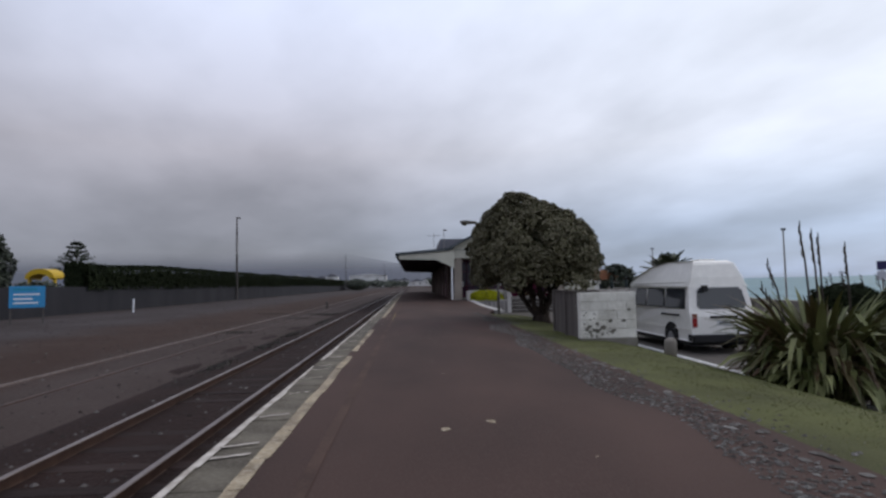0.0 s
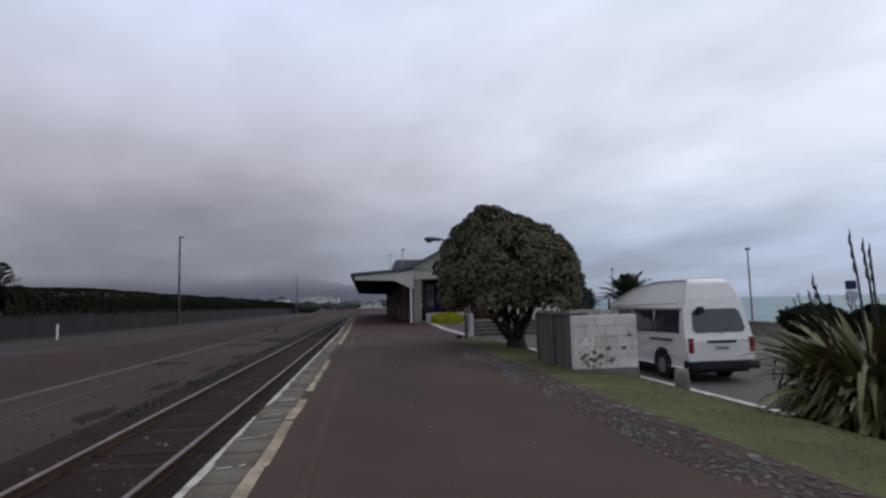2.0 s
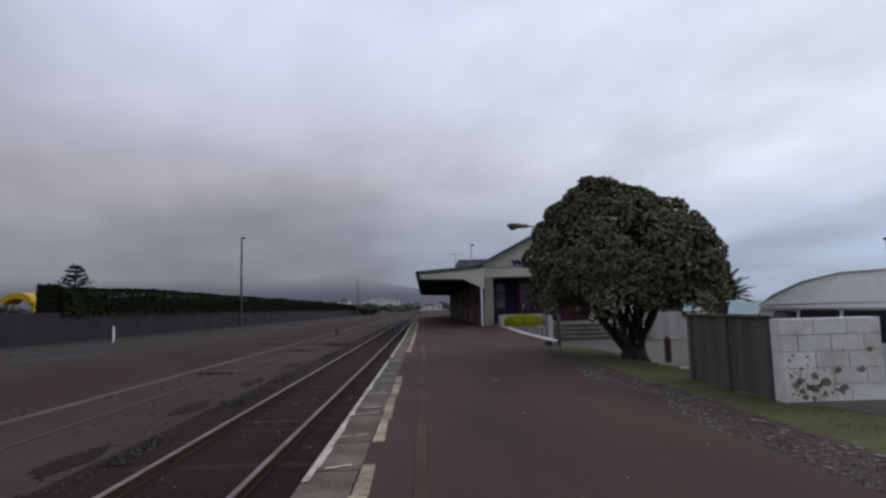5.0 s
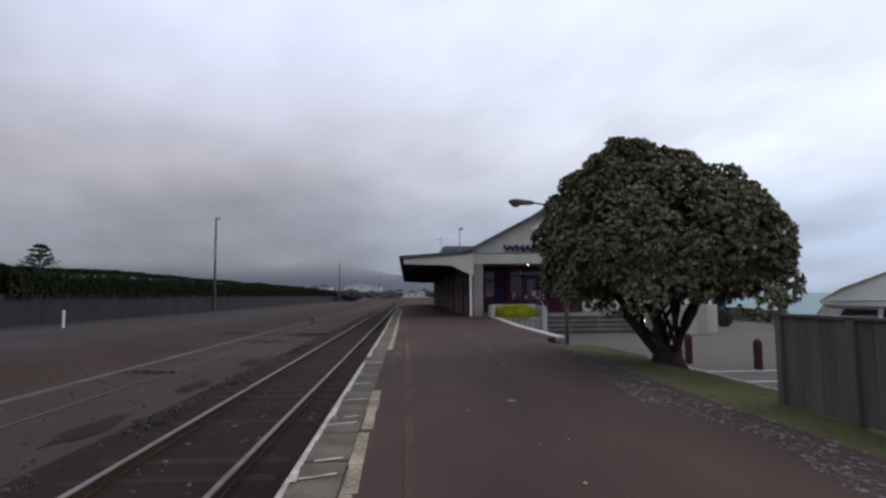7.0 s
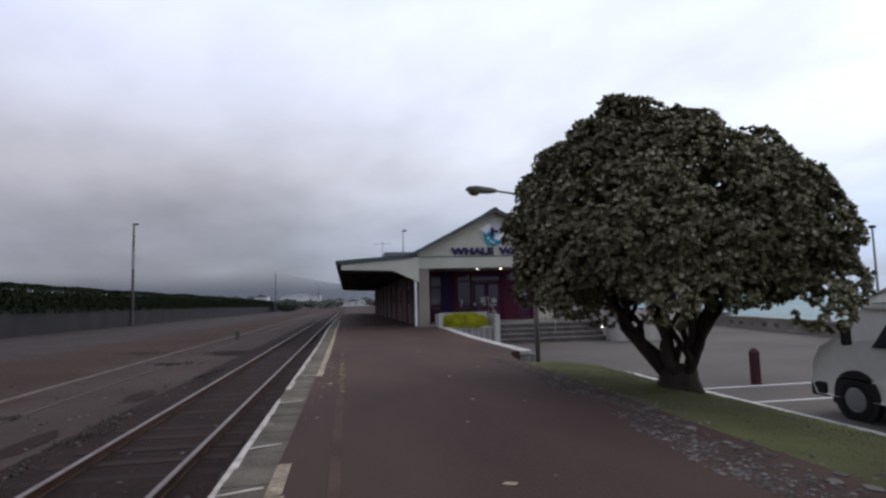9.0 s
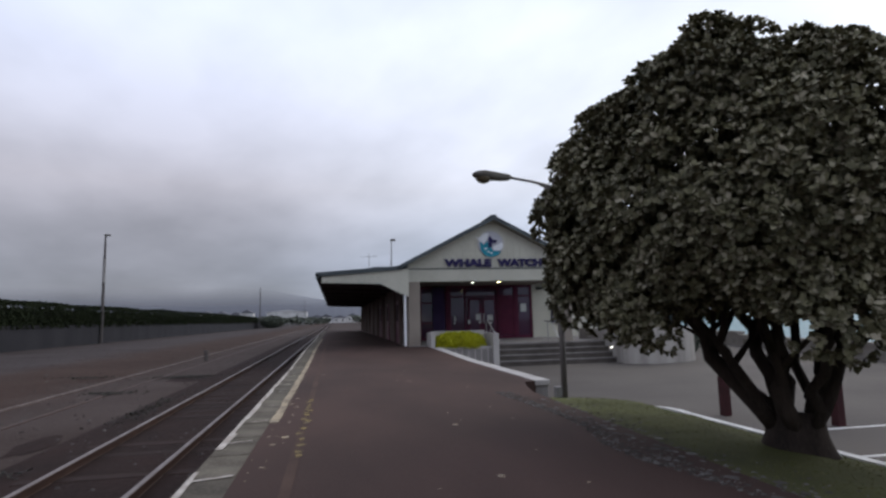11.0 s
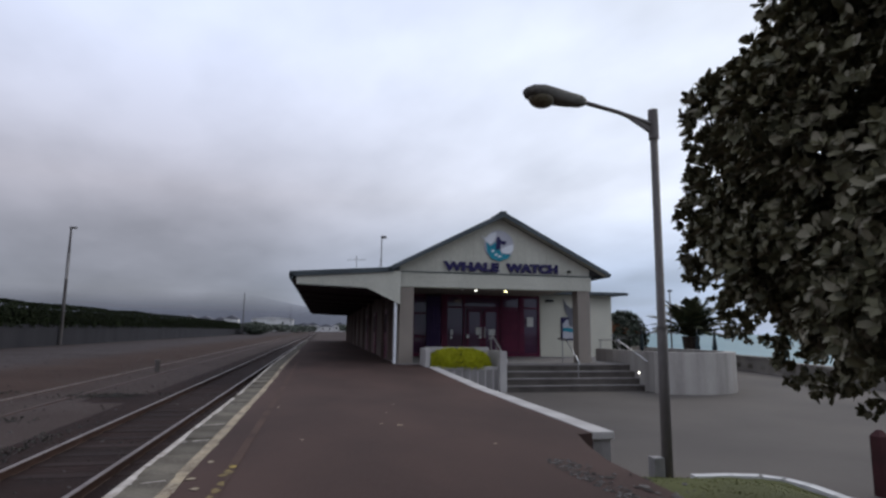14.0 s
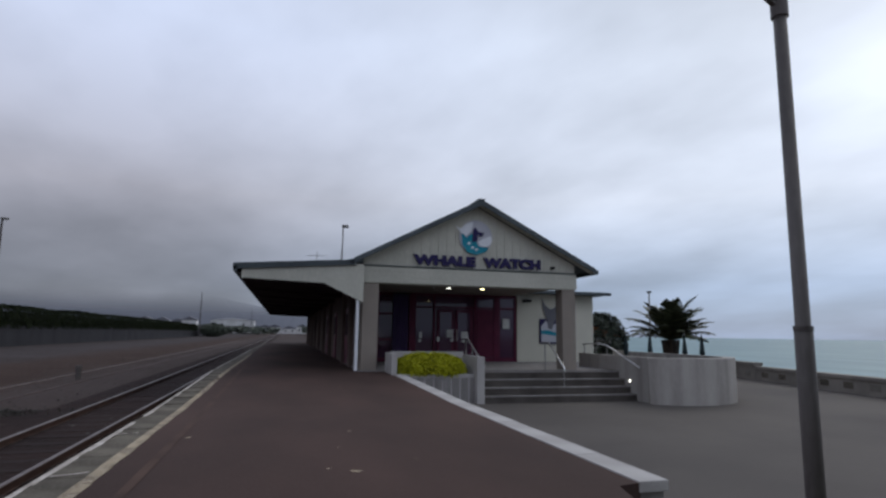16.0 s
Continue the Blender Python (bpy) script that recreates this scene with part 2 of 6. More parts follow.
M_YHEDGE = leafy("yellow_hedge_leaf", (0.20, 0.21, 0.008), (0.36, 0.365, 0.014), (0.52, 0.50, 0.04), 0.7, spec=0.1)
M_YCORE = plain("hedge_inside_shade", (0.035, 0.035, 0.01), 0.95)
M_HCORE = plain("hedge_core_shade", (0.008, 0.011, 0.006), 0.95)
M_PALM = leafy("palm_frond", (0.024, 0.030, 0.015), (0.052, 0.060, 0.030), (0.10, 0.105, 0.055))
M_GRASS = material("bank_grass", (0.084, 0.090, 0.032), 0.95, (0.048, 0.050, 0.020), 0.9, 60, bump=0.4, light=(0.135, 0.125, 0.058), light_amt=0.45, dist=0.01)
M_BLADE = leafy("grass_blade", (0.066, 0.078, 0.023), (0.100, 0.106, 0.037), (0.165, 0.15, 0.072), 0.9, spec=0.1)
M_STONE = leafy("loose_stone", (0.052, 0.044, 0.040), (0.090, 0.082, 0.076), (0.17, 0.16, 0.15), 0.95, spec=0.1)
M_BLOCK = material("flaking_white_paint", (0.70, 0.68, 0.63), 0.85, (0.47, 0.45, 0.40), 2.6, 14, bump=0.3, light=(0.76, 0.74, 0.70), light_amt=0.6, rand=0.07)
M_BLOCKBARE = material("bare_block", (0.20, 0.185, 0.165), 0.95, (0.13, 0.12, 0.10), 3, 40, bump=0.4)
M_BOARD = material("weathered_board", (0.112, 0.099, 0.092), 0.9, (0.068, 0.058, 0.054), 1.2, 30, bump=0.3, stretch=(4, 4, 0.5), rand=0.15)
M_VAN = material("white_van_paint", (0.70, 0.68, 0.65), 0.32, (0.67, 0.65, 0.62), 0.5, 6, bump=0.0, spec=0.5)
M_VANROOF = material("white_fibreglass", (0.74, 0.72, 0.68), 0.42, (0.71, 0.69, 0.65), 0.5, 6, bump=0.0, spec=0.5)
M_BLACK = material("black_plastic", (0.022, 0.022, 0.023), 0.55, (0.015, 0.015, 0.016), 3, 40, bump=0.05)
M_TYRE = material("tyre_rubber", (0.020, 0.020, 0.021), 0.85, (0.013, 0.013, 0.014), 4, 60, bump=0.2)
M_RIM = material("steel_rim", (0.30, 0.30, 0.31), 0.45, (0.2, 0.2, 0.21), 4, 40, metal=0.6, bump=0.05)
M_GLASS = plain("dark_window_glass", (0.028, 0.031, 0.036), 0.06, 0.0, 0.0, 0.6)
M_DOORGLASS = plain("door_glass", (0.070, 0.030, 0.060), 0.06, 0.0, 0.0, 0.55)
M_TAIL = plain("red_tail_lens", (0.22, 0.012, 0.012), 0.2)
M_AMBER = plain("amber_lens", (0.16, 0.045, 0.02), 0.2)
M_PLATE = plain("number_plate", (0.50, 0.51, 0.52), 0.5)
M_BARTEXT = plain("dark_print", (0.06, 0.06, 0.07), 0.6)
M_BOLLARD = material("dark_red_bollard", (0.060, 0.020, 0.022), 0.7, (0.035, 0.014, 0.015), 3, 40, bump=0.1)
M_BLUE = material("blue_board", (0.05, 0.26, 0.50), 0.5, (0.04, 0.21, 0.42), 1.5, 20, bump=0.02)
M_YPLASTIC = material("yellow_plastic", (0.50, 0.33, 0.02), 0.5, (0.42, 0.27, 0.015), 2, 30, bump=0.02)
M_FENCE = material("dark_fence_sheet", (0.034, 0.033, 0.038), 0.85, (0.021, 0.021, 0.025), 0.5, 20, bump=0.15, coords="World", stretch=(1, 1, 0.4))
M_WOODPOLE = material("weathered_pole", (0.11, 0.10, 0.098), 0.9, (0.07, 0.063, 0.06), 3, 30, bump=0.2, stretch=(1, 1, 0.2))
M_SEAWALL = material("sea_wall_concrete", (0.26, 0.235, 0.205), 0.9, (0.15, 0.135, 0.12), 0.7, 18, bump=0.3)
M_FARWHITE = material("far_white_wall", (0.70, 0.69, 0.68), 0.8, (0.48, 0.47, 0.46), 0.2, 4, bump=0)
M_FARROOF = material("far_grey_roof", (0.16, 0.16, 0.18), 0.7, (0.12, 0.12, 0.135), 0.2, 4, bump=0)
M_FARTREE = leafy("far_tree_leaf", (0.020, 0.026, 0.018), (0.035, 0.045, 0.03), (0.06, 0.07, 0.045))
M_LIT = plain("lit_downlight", (1.0, 0.86, 0.45), 0.4, 0.0, 9.0)
M_SMALLLIT = plain("small_lamp", (1.0, 0.95, 0.85), 0.4, 0.0, 4.0)
M_ORANGE = material("terracotta_cloth", (0.30, 0.14, 0.08), 0.9, (0.22, 0.10, 0.06), 2, 30, bump=0.05)
M_DARKCLOTH = material("dark_green_canvas", (0.030, 0.040, 0.042), 0.9, (0.02, 0.027, 0.03), 2, 30, bump=0.05)


def sea_material():
    m = bpy.data.materials.new("sea_water")
    m.use_nodes = True
    n, l = m.node_tree.nodes, m.node_tree.links
    b = n["Principled BSDF"]
    b.inputs["Base Color"].default_value = (0.075, 0.20, 0.24, 1)
    b.inputs["Roughness"].default_value = 0.5
    b.inputs["Specular IOR Level"].default_value = 0.25
    g = n.new("ShaderNodeNewGeometry")
    mp = n.new("ShaderNodeMapping")
    mp.inputs["Scale"].default_value = (0.25, 0.05, 1)
    l.new(g.outputs["Position"], mp.inputs[0])
    w = n.new("ShaderNodeTexNoise")
    w.inputs["Scale"].default_value, w.inputs["Detail"].default_value = 0.5, 6
    l.new(mp.outputs[0], w.inputs["Vector"])
    bp = n.new("ShaderNodeBump")
    bp.inputs["Strength"].default_value, bp.inputs["Distance"].default_value = 0.6, 0.8
    l.new(w.outputs[0], bp.inputs["Height"])
    l.new(bp.outputs[0], b.inputs["Normal"])
    r = ramp(n.new("ShaderNodeValToRGB"), [(0.35, (0.045, 0.125, 0.150)), (0.7, (0.090, 0.19, 0.205))])
    l.new(w.outputs[0], r.inputs[0])
    l.new(r.outputs[0], b.inputs["Base Color"])
    return m


M_SEA = sea_material()
M_SURF = material("white_surf", (0.62, 0.66, 0.68), 0.8, (0.20, 0.34, 0.38), 0.25, 6, bump=0.1, coords="World", stretch=(1, 0.2, 1))


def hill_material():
    """Far hills, a plain glowing backdrop with the haze put into its emission."""
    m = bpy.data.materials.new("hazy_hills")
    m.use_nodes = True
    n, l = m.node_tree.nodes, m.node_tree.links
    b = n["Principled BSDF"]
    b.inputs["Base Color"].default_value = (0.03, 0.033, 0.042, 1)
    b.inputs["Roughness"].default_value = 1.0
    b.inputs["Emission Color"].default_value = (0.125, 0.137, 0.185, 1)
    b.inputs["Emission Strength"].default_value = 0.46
    # the tops fade out by alpha in place of low cloud
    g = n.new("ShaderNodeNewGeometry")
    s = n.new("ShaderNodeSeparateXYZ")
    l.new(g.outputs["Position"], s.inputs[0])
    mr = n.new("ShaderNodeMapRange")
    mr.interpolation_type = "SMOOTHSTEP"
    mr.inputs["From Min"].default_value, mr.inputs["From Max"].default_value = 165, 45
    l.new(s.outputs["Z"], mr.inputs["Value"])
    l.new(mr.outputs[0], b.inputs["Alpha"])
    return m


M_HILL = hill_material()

# ---- builders ----
BASE = {}


def thing(name, at, label="", category="", group="", kind=""):
    ob = new(name)
    ob.location = at
    BASE[ob] = Vector(at)
    return tagged(ob, label, category, group, kind)


def finish(name, bm, mat, parent=None, label="", smooth=False):
    """Link a bmesh, built in world coordinates, as one mesh object, under a thing or a part if one is given."""
    me = bpy.data.meshes.new(name)
    bmesh.ops.recalc_face_normals(bm, faces=bm.faces)
    bm.to_mesh(me)
    bm.free()
    if smooth:
        for p in me.polygons:
            p.use_smooth = True
    mats = mat if isinstance(mat, (list, tuple)) else [mat]
    for q in mats:
        me.materials.append(q)
    ob = new(name, me)
    if parent is not None:
        me.transform(Matrix.Translation(-BASE[parent]))
        ob.parent = parent
        BASE[ob] = BASE[parent]
    else:
        BASE[ob] = Vector((0, 0, 0))
    if label:
        ob["label"] = label
    return ob


def part(name, bm, mat, parent, label="", smooth=False):
    return finish(name, bm, mat, parent, label, smooth)


def box(bm, x0, x1, y0, y1, z0, z1, bevel=0.0):
    r = bmesh.ops.create_cube(bm, size=1.0, matrix=Matrix.Translation(((x0 + x1) / 2, (y0 + y1) / 2, (z0 + z1) / 2)) @ Matrix.Diagonal((x1 - x0, y1 - y0, z1 - z0, 1)))
    if bevel:
        es = list({e for v in r["verts"] for e in v.link_edges})
        bmesh.ops.bevel(bm, geom=es, offset=bevel, segments=2, affect="EDGES", profile=0.6)
    return bm


def boxbm(*a, bevel=0.0):
    return box(bmesh.new(), *a, bevel=bevel)


def prism(bm, pts, axis, a, b):
    """A polygon drawn in the plane across axis, drawn out from a to b along it."""
    def at(p, v):
        u, w = p
        return {"x": (v, u, w), "y": (u, v, w), "z": (u, w, v)}[axis]
    lo = [bm.verts.new(at(p, a)) for p in pts]
    hi = [bm.verts.new(at(p, b)) for p in pts]
    bm.faces.new(lo)
    bm.faces.new(list(reversed(hi)))
    for i in range(len(pts)):
        j = (i + 1) % len(pts)
        bm.faces.new((lo[i], hi[i], hi[j], lo[j]))
    return bm


def tube(bm, path, radii, sides=10, caps=True):
    """A round tube along a path of points."""
    if not isinstance(radii, (list, tuple)):
        radii = [radii] * len(path)
    rings = []
    path = [Vector(p) for p in path]
    for i, p in enumerate(path):
        d = (path[min(i + 1, len(path) - 1)] - path[max(i - 1, 0)]).normalized()
        u = d.cross(Vector((0, 0, 1)) if abs(d.z) < 0.95 else Vector((1, 0, 0))).normalized()
        w = d.cross(u)
        rings.append([bm.verts.new(p + radii[i] * (math.cos(2 * math.pi * k / sides) * u + math.sin(2 * math.pi * k / sides) * w)) for k in range(sides)])
    for r0, r1 in zip(rings, rings[1:]):
        for k in range(sides):
            bm.faces.new((r0[k], r0[(k + 1) % sides], r1[(k + 1) % sides], r1[k]))
    if caps:
        bm.faces.new(rings[0])
        bm.faces.new(rings[-1])
    return bm


def quads(name, verts, faces, mat, parent=None, label="", smooth=False):
    """A mesh of many loose small faces."""
    me = bpy.data.meshes.new(name)
    v = np.asarray(verts, dtype=float)
    if parent is not None:
        v = v - np.array(BASE[parent])
    me.from_pydata(v.tolist(), [], faces if isinstance(faces, list) else faces.tolist())
    me.materials.append(mat)
    ob = new(name, me)
    if parent is not None:
        ob.parent = parent
        BASE[ob] = BASE[parent]
    else:
        BASE[ob] = Vector((0, 0, 0))
    if label:
        ob["label"] = label
    return ob


def leaves(centres, normals, size, per, rng, spread=0.9, aspect=0.42, jitter=0.35):
    """Rosettes of folded pointed leaves at the centres, opening along the normals."""
    c, nrm = np.repeat(np.asarray(centres), per, 0), np.asarray(normals)
    nrm = np.repeat(nrm / (np.linalg.norm(nrm, axis=1, keepdims=True) + 1e-9), per, 0)
    m = len(c)

    def unit(v):
        return v / (np.linalg.norm(v, axis=1, keepdims=True) + 1e-9)

    a = unit(np.cross(nrm, [0.3, 0.5, 0.8]))
    b = np.cross(nrm, a)
    th = np.repeat(rng.random(m // per) * 6.28, per) + np.tile(np.arange(per), m // per) * 6.283 / per * 1.7 + rng.normal(size=m) * 0.3
    d = unit((np.cos(th)[:, None] * a + np.sin(th)[:, None] * b) * spread + nrm * (0.35 + 0.7 * rng.random((m, 1))))
    s = unit(np.cross(d, nrm) + rng.normal(size=(m, 3)) * 0.25)
    ln = size * (0.7 + 0.6 * rng.random((m, 1)))
    w = ln * aspect * 0.5
    o = c + rng.normal(size=(m, 3)) * size * jitter * 0.3
    up = np.cross(s, d) * w * 0.35
    V = np.stack([o, o + d * ln * 0.32 + s * w * 0.85 + up, o + d * ln * 0.72 + s * w + up, o + d * ln, o + d * ln * 0.72 - s * w + up, o + d * ln * 0.32 - s * w * 0.85 + up], 1).reshape(-1, 3)
    Fc = np.arange(6 * m).reshape(-1, 6)
    return V, Fc

# ---- large structure ----
CAR = -0.72          # level of the car park
PORCH = 0.15         # level of the porch floor


def shore(y):
    return 21.0 + (y - 36.9) * 0.236 if y > 28.5 else 19.02 + (28.5 - y) * 1.3


def deck(y):
    """Height of the platform: level, rising a little to the porch."""
    return min(max((y - 31.0) / 8.0, 0.0), 1.0) * 0.13


def ground():
    ys = [-400, -60, -20, 0, 10, 20, 25, 30, 40, 60, 90, 150, 300, 700, 1500, 3200]
    prof = [(-3000, 0.3), (-200, 0.2), (-40, -0.05), (-22, -0.24), (-14, -0.26), (-9, -0.38), (-6.5, -0.42), (-4.4, -0.45), (-1.5, -0.47), (0, -0.6), (3.0, CAR - 0.02), (6, CAR - 0.02), (12, CAR - 0.02)]
    bm = bmesh.new()
    rows = []
    for y in ys:
        r = [bm.verts.new((x, y, z)) for x, z in prof]
        s = max(shore(y), 14.0)
        r += [bm.verts.new((s + 0.6, y, CAR - 0.02)), bm.verts.new((s + 8, y, -2.6)), bm.verts.new((s + 40, y, -4.5))]
        rows.append(r)
    for a, b in zip(rows, rows[1:]):
        for k in range(len(a) - 1):
            bm.faces.new((a[k], a[k + 1], b[k + 1], b[k]))
    return tagged(finish("ground", bm, M_GRAVEL), "grey gravel yard ground beside the railway", "ground", kind="structure")


ground()

bm = bmesh.new()
vs = [bm.verts.new(p) for p in ((10, -400, -2.3), (4500, -400, -2.3), (4500, 4500, -2.3), (10, 4500, -2.3))]
bm.faces.new(vs)
sea = tagged(finish("water", bm, M_SEA), "pale teal sea under a cloudy sky", "sea", kind="structure")
bm = bmesh.new()
r0 = random.Random(4)
for k in range(26):
    y = 8 + k * 7
    s = shore(y)
    for off, w in ((11, 1.4), (19, 0.8)):
        o = off + r0.uniform(-1, 1)
        vv = [bm.verts.new(p) for p in ((s + o, y - 4, -2.26), (s + o + w * r0.uniform(0.5, 1.3), y - 3.6, -2.26), (s + o + 1.6 + w * r0.uniform(0.5, 1.3), y + 3.4, -2.26), (s + o + 1.6, y + 3.6, -2.26))]
        bm.faces.new(vv)
tagged(finish("surf", bm, M_SURF), "white breaking surf along the shore", "surf", kind="stuff")

# car park
bm = bmesh.new()
rows = []
for y in (-40, -10, 10, 24.88, 24.92, 30, 40, 60, 100):
    x0 = 6.15 if y < 24.9 else 3.8
    rows.append([bm.verts.new((x0, y, CAR)), bm.verts.new((10, y, CAR)), bm.verts.new((max(shore(y), 14.4), y, CAR))])
for a, b in zip(rows, rows[1:]):
    for k in range(2):
        bm.faces.new((a[k], a[k + 1], b[k + 1], b[k]))
tagged(finish("road", bm, M_ROAD), "grey asphalt car park beside the platform", "car park", kind="structure")
# platform body
platform = thing("platform", (1, 20, 0), "dark worn asphalt railway platform with a concrete edge", "platform", kind="structure")
bm = bmesh.new()
ys = [-30, 0, 8, 16, 22.6, 23.4, 24.2, 24.9, 24.96, 27, 31, 33, 35, 37, 39, 60, 90]
rows = []
for y in ys:
    h = deck(y)
    xr = 2.75 if y < 20 else float(np.interp(y, [22.6, 23.4, 24.2, 24.9, 24.96], [2.95, 2.98, 3.14, 3.34, 3.58]))
    rows.append([bm.verts.new((-1.18, y, -0.6)), bm.verts.new((-1.18, y, h)), bm.verts.new((0.8, y, h + 0.006)), bm.verts.new((xr, y, h - 0.004)), bm.verts.new((xr, y, -0.9))])
for a, b in zip(rows, rows[1:]):
    for k in range(4):
        bm.faces.new((a[k], a[k + 1], b[k + 1], b[k]))
part("surface", bm, M_ASPHALT, platform)
bm = bmesh.new()
prism(bm, [(-1.5, -0.62), (-1.5, -0.125), (-1.18, -0.125), (-1.18, -0.62)], "y", -30, 90)
part("edge_wall", bm, M_CONC, platform, "dark stained concrete platform face")
bm = bmesh.new()
prism(bm, [(3.60, -0.85), (3.60, -0.1), (3.85, -0.1), (3.85, -0.85)], "y", 25.0, 37.2)
part("retaining_wall", bm, M_CONC2, platform)

# painted lines on the platform, broken where they have worn away
r0 = random.Random(11)
bm = bmesh.new()
y = 1.0
for a, b in ((-2, 8.55), (8.64, 10.05), (10.8, 13.5), (13.62, 15.85), (21.6, 36), (36.4, 52)):
    y = a
    while y < b:
        e = min(b, y + r0.uniform(0.5, 1.1))
        n0 = r0.uniform(-0.012, 0.012)
        v = [bm.verts.new((-1.175 + n0, y, deck(y) + 0.006)), bm.verts.new((-1.065 + n0, y + 0.02, deck(y) + 0.006)), bm.verts.new((-1.065 + r0.uniform(-0.02, 0.015), e, deck(e) + 0.006)), bm.verts.new((-1.175 + n0, e, deck(e) + 0.006))]
        bm.faces.new(v)
        y = e
part("edge_line", bm, M_PAINTLINE, platform, "worn cream painted line")
bm = bmesh.new()
for k in range(60):
    y = -2 + k * 1.0
    w = 0.045
    v = [bm.verts.new((-0.76 - 0.003 * k * 0.3, y, deck(y) + 0.007)), bm.verts.new((-0.67 - 0.003 * k * 0.3, y, deck(y) + 0.007)), bm.verts.new((-0.67 - 0.003 * k * 0.3, y + 1, deck(y + 1) + 0.007)), bm.verts.new((-0.76 - 0.003 * k * 0.3, y + 1, deck(y + 1) + 0.007))]
    bm.faces.new(v)
part("faded_line", bm, M_FADED, platform)
bm = bmesh.new()
for k in range(26):
    y = 19.4 + k * 0.17 + r0.uniform(-0.05, 0.05)
    if r0.random() < 0.35:
        continue
    x = -0.73 + r0.uniform(-0.03, 0.03)
    n = 6
    bm.faces.new([bm.verts.new((x + r0.uniform(0.02, 0.06) * math.cos(6.28 * i / n), y + r0.uniform(0.03, 0.11) * math.sin(6.28 * i / n), 0.0115)) for i in range(n)])
part("yellow_mark", bm, M_YELLOW, platform, "flaking yellow paint marks")
bm = bmesh.new()
for k in range(70):
    y, x = r0.uniform(1, 34), r0.gauss(0.9, 0.9)
    if k > 40:
        y, x = r0.uniform(17.5, 24), r0.uniform(-1.15, -0.75)
    if x > 2.5 or x < -1.05 and k <= 40:
        continue
    s = r0.uniform(0.008, 0.028) if k % 5 else r0.uniform(0.03, 0.06)
    bm.faces.new([bm.verts.new((x + s * r0.uniform(0.5, 1.2) * math.cos(6.28 * i / 6), y + s * r0.uniform(0.5, 1.4) * math.sin(6.28 * i / 6), deck(y) + 0.010)) for i in range(6)])
flakes = part("pale_flake", bm, M_PAINTLINE, platform, "pale flakes of old paint and bird droppings")
flakes["kind"] = "stuff"

# broken margin, bank of grass and kerb
def bank_z(x, y):
    z = np.interp(x, [2.3, 2.9, 4.0, 4.7, 5.2, 5.6, 6.1], [0.0, -0.02, -0.07, -0.21, -0.38, -0.50, -0.64])
    if y > 22.8 and x > 2.8:
        t = min(1.0, (y - 22.8) / 1.1) ** 0.8 * min(1.0, (x - 2.8) / 0.4)
        z = z * (1 - t) - 0.63 * t
    n = 0.025 * noise.noise(Vector((x * 1.7, y * 1.7, 0))) + 0.012 * noise.noise(Vector((x * 6, y * 6, 3)))
    return float(z + n * (x > 2.75) * min(1, max(0, (x - 2.75) * 3)))


bm = bmesh.new()
xs = np.linspace(2.55, 6.12, 30)
gy = np.linspace(-14, 24.9, 150)
grid = []
for y in gy:
    row = []
    for x in xs:
        z = bank_z(x, y)
        row.append(bm.verts.new((x, y, z)))
    grid.append(row)
for a, b in zip(grid, grid[1:]):
    for k in range(len(xs) - 1):
        bm.faces.new((a[k], a[k + 1], b[k + 1], b[k]))
bank = tagged(finish("grass_bank", bm, M_GRASS, smooth=True), "mown green grass bank sloping to the car park", "grass", kind="structure")

bm = bmesh.new()
patch = []
for y in np.linspace(23.0, 24.98, 14):
    x0 = float(np.interp(y, [23.0, 24.2, 24.98], [2.96, 3.12, 3.36]))
    x1 = float(np.interp(y, [23.0, 24.2, 24.98], [3.25, 3.95, 4.5])) + 0.08 * math.sin(y * 9)
    patch.append([bm.verts.new((x, y, bank_z(x, y) + 0.012)) for x in np.linspace(x0, x1, 9)])
for a, b in zip(patch, patch[1:]):
    for k in range(8):
        bm.faces.new((a[k], a[k + 1], b[k + 1], b[k]))
M_SOIL = material("dark_bare_soil", (0.045, 0.034, 0.028), 0.95, (0.022, 0.016, 0.013), 2.5, 40, bump=0.6, dist=0.02)
tagged(finish("bare_soil", bm, M_SOIL, smooth=True), "dark bare soil below the broken platform corner", "soil", kind="structure")
rng = np.random.default_rng(5)
V, Fc = [], []
for k in range(60000):
    x, y = 2.95 + 3.1 * rng.random() ** 0.9, -1 + 25.5 * rng.random()
    if x < 3.2 and rng.random() < 0.6 or (y > 22.8 and x < 3.9):
        continue
    z = bank_z(x, y) - 0.005
    h, a = 0.006 + 0.016 * rng.random(), rng.random() * 6.28
    w = 0.004 + 0.004 * rng.random()
    i = len(V)
    tip = (x + rng.normal() * 0.02, y + rng.normal() * 0.02, z + h)
    V += [(x - w * math.cos(a), y - w * math.sin(a), z), (x + w * math.cos(a), y + w * math.sin(a), z), tip]
    Fc.append((i, i + 1, i + 2))
tagged(quads("grass_blades", V, Fc, M_BLADE), "short green and dry grass on the bank", "grass", kind="stuff")

